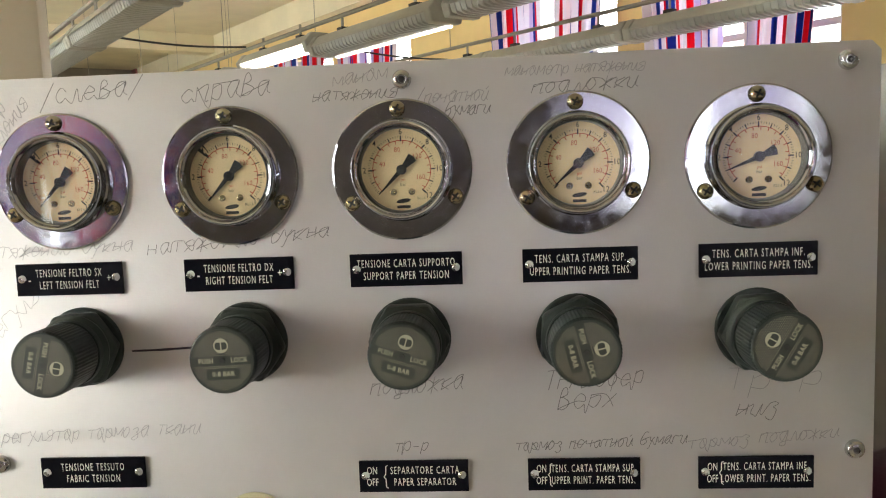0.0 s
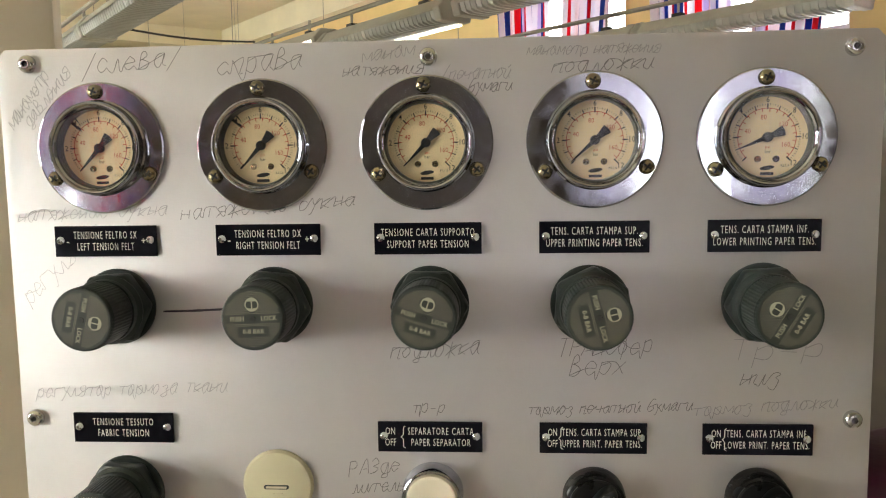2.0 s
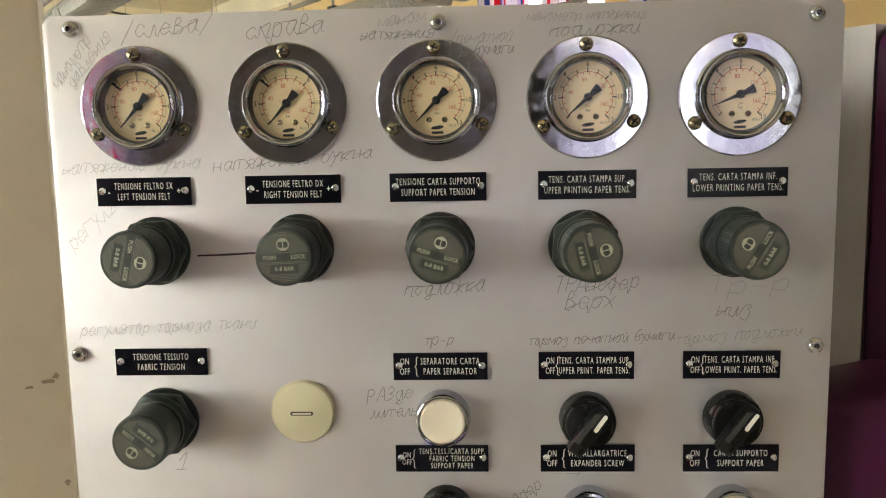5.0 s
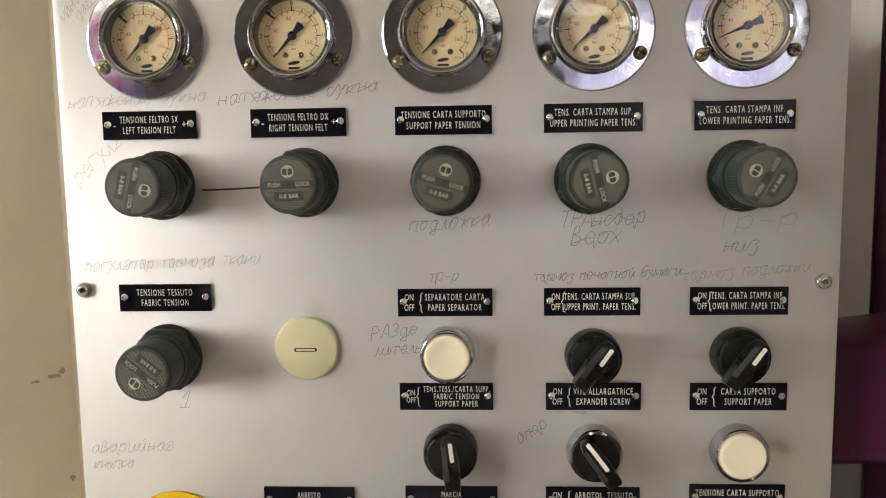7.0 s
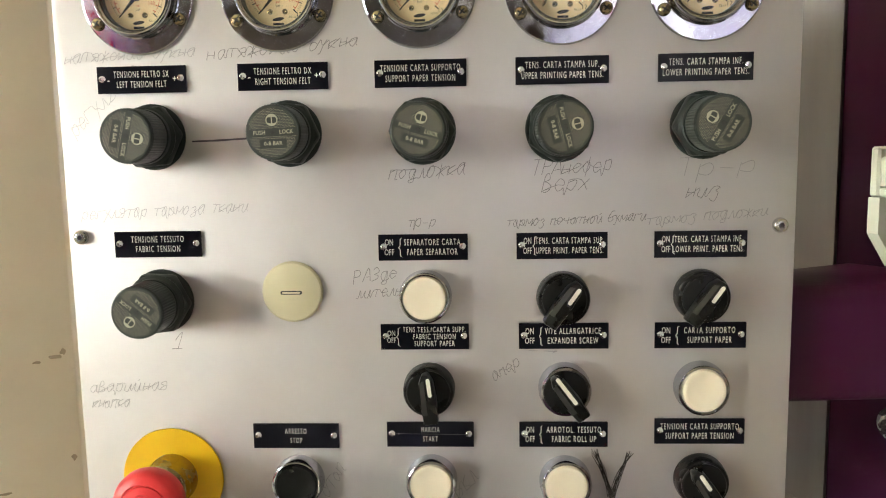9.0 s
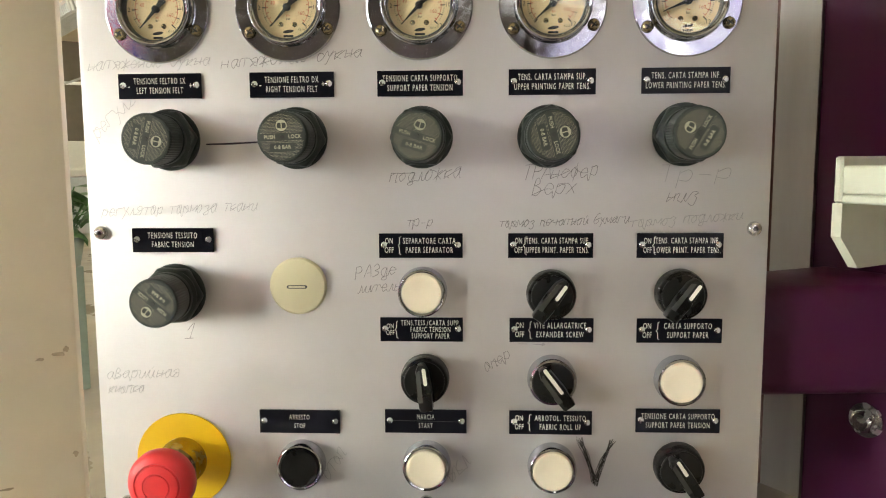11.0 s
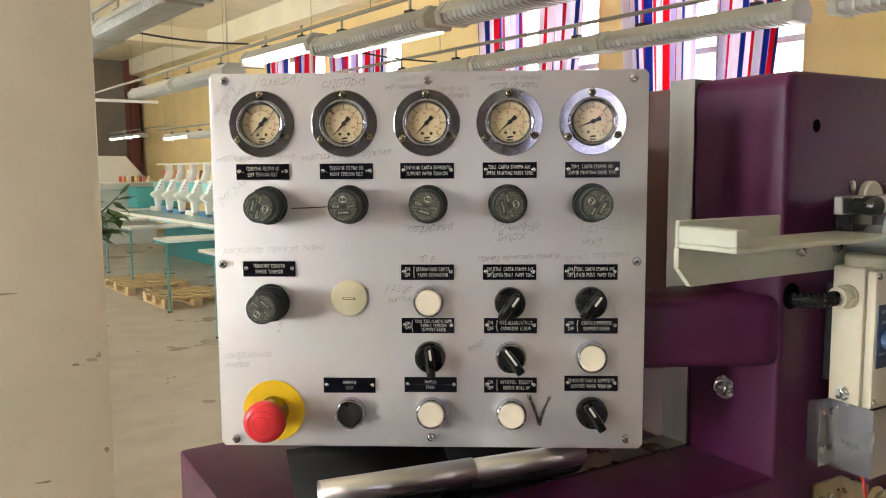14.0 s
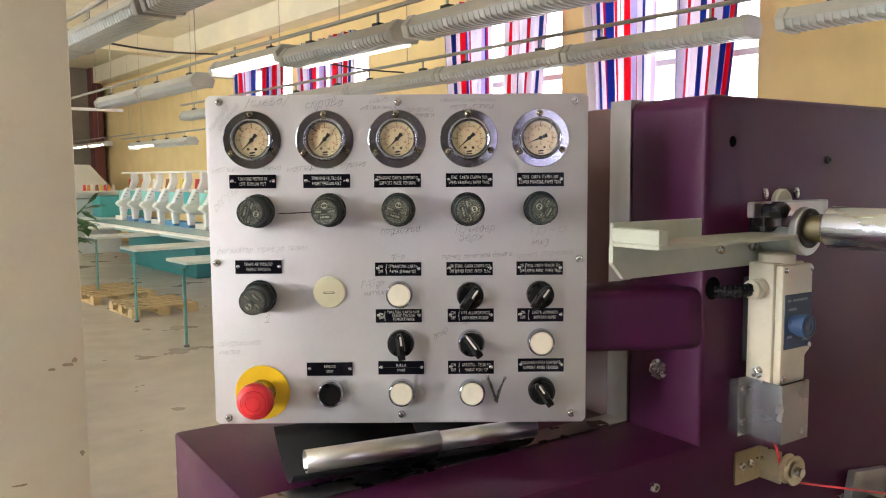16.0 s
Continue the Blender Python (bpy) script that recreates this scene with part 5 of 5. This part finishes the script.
part("spool_shelf", box(4.97, 5.24, 9.5, 15.4, 1.41, 1.44, 0.005), OFFWHITE, table, smooth=None)
part("head_beam", box(5.25, 5.55, 9.5, 15.4, 1.12, 1.34, 0.02), OFFWHITE, table, smooth=None)
part("thread_shelf", box(4.92, 5.10, 9.5, 15.4, 1.71, 1.74, 0.01), OFFWHITE, table, smooth=None)
BLUE_CLOTH = mat("blue_hoop_cloth", (0.09, 0.22, 0.36), 0.6, 0, 0.1, 20)
for k in range(8):
    s = 10.5 + 0.63 * k
    hd = part("sewing_head", prism([(-0.66, 0.24), (-0.56, 0.16), (-0.30, 0.12), (0.1, 0.16), (0.1, 0.40), (-0.30, 0.42), (-0.50, 0.33), (-0.62, 0.30)], -0.075, 0.075, None, Matrix.Translation((5.3, s, 0.92)), 0.02), OFFWHITE, table)
    part("needle_case", prism([(-0.58, 0.30), (-0.44, 0.28), (-0.34, 0.50), (-0.46, 0.54)], -0.07, 0.07, None, Matrix.Translation((5.3, s, 0.92)), 0.012), WHITE_PAINT, hd, "white slanted needle case")
    for q in range(3):
        part("slot", box(4.755 + 0.035 * q, 4.80 + 0.035 * q, s - 0.072, s - 0.0705, 1.29 + 0.05 * q, 1.305 + 0.05 * q), LAMP_GREY, hd, smooth=None)
    part("presser", prism([(-0.57, -0.02), (-0.49, -0.02), (-0.46, 0.16), (-0.59, 0.17)], -0.05, 0.05, None, Matrix.Translation((5.3, s, 0.92)), 0.01), WHITE_PAINT, hd)
    part("thread_guide", prism([(-0.44, 0.44), (-0.34, 0.44), (-0.27, 0.56), (-0.24, 0.66), (-0.25, 0.79), (-0.36, 0.79), (-0.35, 0.67), (-0.39, 0.57)], -0.055, 0.055, None, Matrix.Translation((5.3, s, 0.92)), 0.015), OFFWHITE, hd)
    part("teal_panel", box(4.86, 4.90, s + 0.13, s + 0.50, 1.13, 1.40, 0.006), TEAL_PALE if k % 2 else TEAL_MID, hd, "teal panel", smooth=None)
    part("hoop", box(4.78, 5.0, s + 0.12, s + 0.50, 0.852, 0.93), BLUE_CLOTH if k % 3 != 1 else OFFWHITE, hd, smooth=None)

hood = thing("embroidery_machine", at_room(4.2, 18.2), "white hooded machine with coloured thread spools", "embroidery machine")
part("hood", prism([(-2.2, 1.20), (1.62, 1.20), (1.30, 1.45), (0.90, 1.92), (-2.2, 1.96)], -0.2, 0.2, None, None, 0.02), OFFWHITE, hood)
part("bed", box(-2.2, 1.6, -0.9, -0.2, 0.74, 0.80, 0.01), TABLETOP, hood, smooth=None)
part("lower_cabinet", box(-2.2, 1.5, -0.2, 0.4, 0.0, 1.19, 0.02), CABINET_GREY, hood, smooth=None)
part("teal_cover", box(0.9, 1.9, -0.8, -0.21, 0.80, 1.25, 0.03), TEAL_MID, hood, smooth=None)
spool_cols = [mat("thread_" + n, c, 0.6, 0, 0.1, 60) for n, c in (("red", (0.5, 0.03, 0.03)), ("orange", (0.6, 0.22, 0.03)), ("white", (0.7, 0.68, 0.6)), ("brown", (0.2, 0.07, 0.03)), ("yellow", (0.6, 0.45, 0.06)))]
for k in range(8):
    part("thread_spool", lathe([(0, 0), (0.036, 0), (0.024, 0.13), (0, 0.13)], 12, None, Matrix.Translation((0.72 + 0.085 * k, -0.35, 1.36)) @ Matrix.Rotation(radians(-90), 4, "X")), spool_cols[k % 5], hood)
part("spool_shelf", box(-1.6, 1.42, -0.45, -0.2, 1.325, 1.36), OFFWHITE, hood, smooth=None)
for k in range(16):
    part("thread_spool", lathe([(0, 0), (0.050, 0), (0.032, 0.17), (0, 0.17)], 12, None, Matrix.Translation((5.06, 10.68 + 0.22 * (k % 2) + 0.63 * (k // 2), 1.44)) @ Matrix.Rotation(radians(-90), 4, "X")), spool_cols[(k * 2) % 5], table)


def pallet(n, s, turn, boards=7):
    p = thing("pallet", at_room(n, s, 0, turn), "plain wooden pallet lying on the floor", "pallet", "wooden pallets")
    span = 0.10 + (boards - 1) * 0.183
    for x in (0.0, 0.35, 0.70):
        part("bottom_board", box(x, x + 0.1, 0, span, 0.0, 0.02), WOOD, p, smooth=None)
        for y in (0.0, span / 2 - 0.07, span - 0.14):
            part("block", box(x, x + 0.1, y, y + 0.14, 0.0205, 0.095), WOOD, p, smooth=None)
    for k in range(boards):
        part("deck_board", box(0, 0.8, 0.0 + k * 0.183, 0.10 + k * 0.183, 0.0955, 0.117), WOOD, p, smooth=None)


pallet(3.0, 9.25, 0, 5)
pallet(2.95, 10.55, 0)

pot = thing("potted_plant", at_room(1.37, 6.10), "leafy green plant on a grey-green stand", "plant")
part("stand", box(-0.10, 0.10, -0.10, 0.10, 0, 0.86, 0.01), POT, pot, smooth=None)
part("pot", lathe([(0, 0), (0.10, 0), (0.14, 0.2), (0.13, 0.2), (0, 0.17)], 24, None, Matrix.Translation((0, 0, 0.86)) @ Matrix.Rotation(radians(-90), 4, "X")), POT, pot)
lv = bmesh.new()
st = bmesh.new()
prng = random.Random(3)
for k in range(26):
    a, reach, rise = prng.uniform(0, 6.28), prng.uniform(0.10, 0.33), prng.uniform(0.02, 0.44)
    base = Vector((0, 0, 1.03))
    tip = Vector((reach * math.cos(a), reach * math.sin(a), 1.05 + rise))
    mid = base.lerp(tip, 0.5) + Vector((0, 0, 0.06))
    tube([base, mid, tip], 0.005, 5, st)
    for q in range(4):
        d = Vector((math.cos(a + prng.uniform(-1.4, 1.4)), math.sin(a + prng.uniform(-1.4, 1.4)), prng.uniform(-0.7, 0.3))).normalized()
        o = mid.lerp(tip, prng.uniform(0.2, 1.1))
        side = d.cross(Vector((0, 0, 1))).normalized()
        ln = prng.uniform(0.13, 0.23)
        up = side.cross(d)
        own = [o, o + d * ln * 0.4 + side * ln * 0.30 - up * 0.006, o + d * ln * 0.75 + side * ln * 0.15, o + d * ln - up * 0.02, o + d * ln * 0.75 - side * ln * 0.15, o + d * ln * 0.4 - side * ln * 0.30 - up * 0.006]
        cen = lv.verts.new(o + d * ln * 0.5 + up * 0.012)
        ring = [lv.verts.new(v) for v in own]
        for i in range(6):
            lv.faces.new((ring[i], ring[(i + 1) % 6], cen))
part("stems", st, LEAF, pot)
fo = part("leaves", lv, LEAF, pot, "broad green leaves")
fo["kind"] = "stuff"
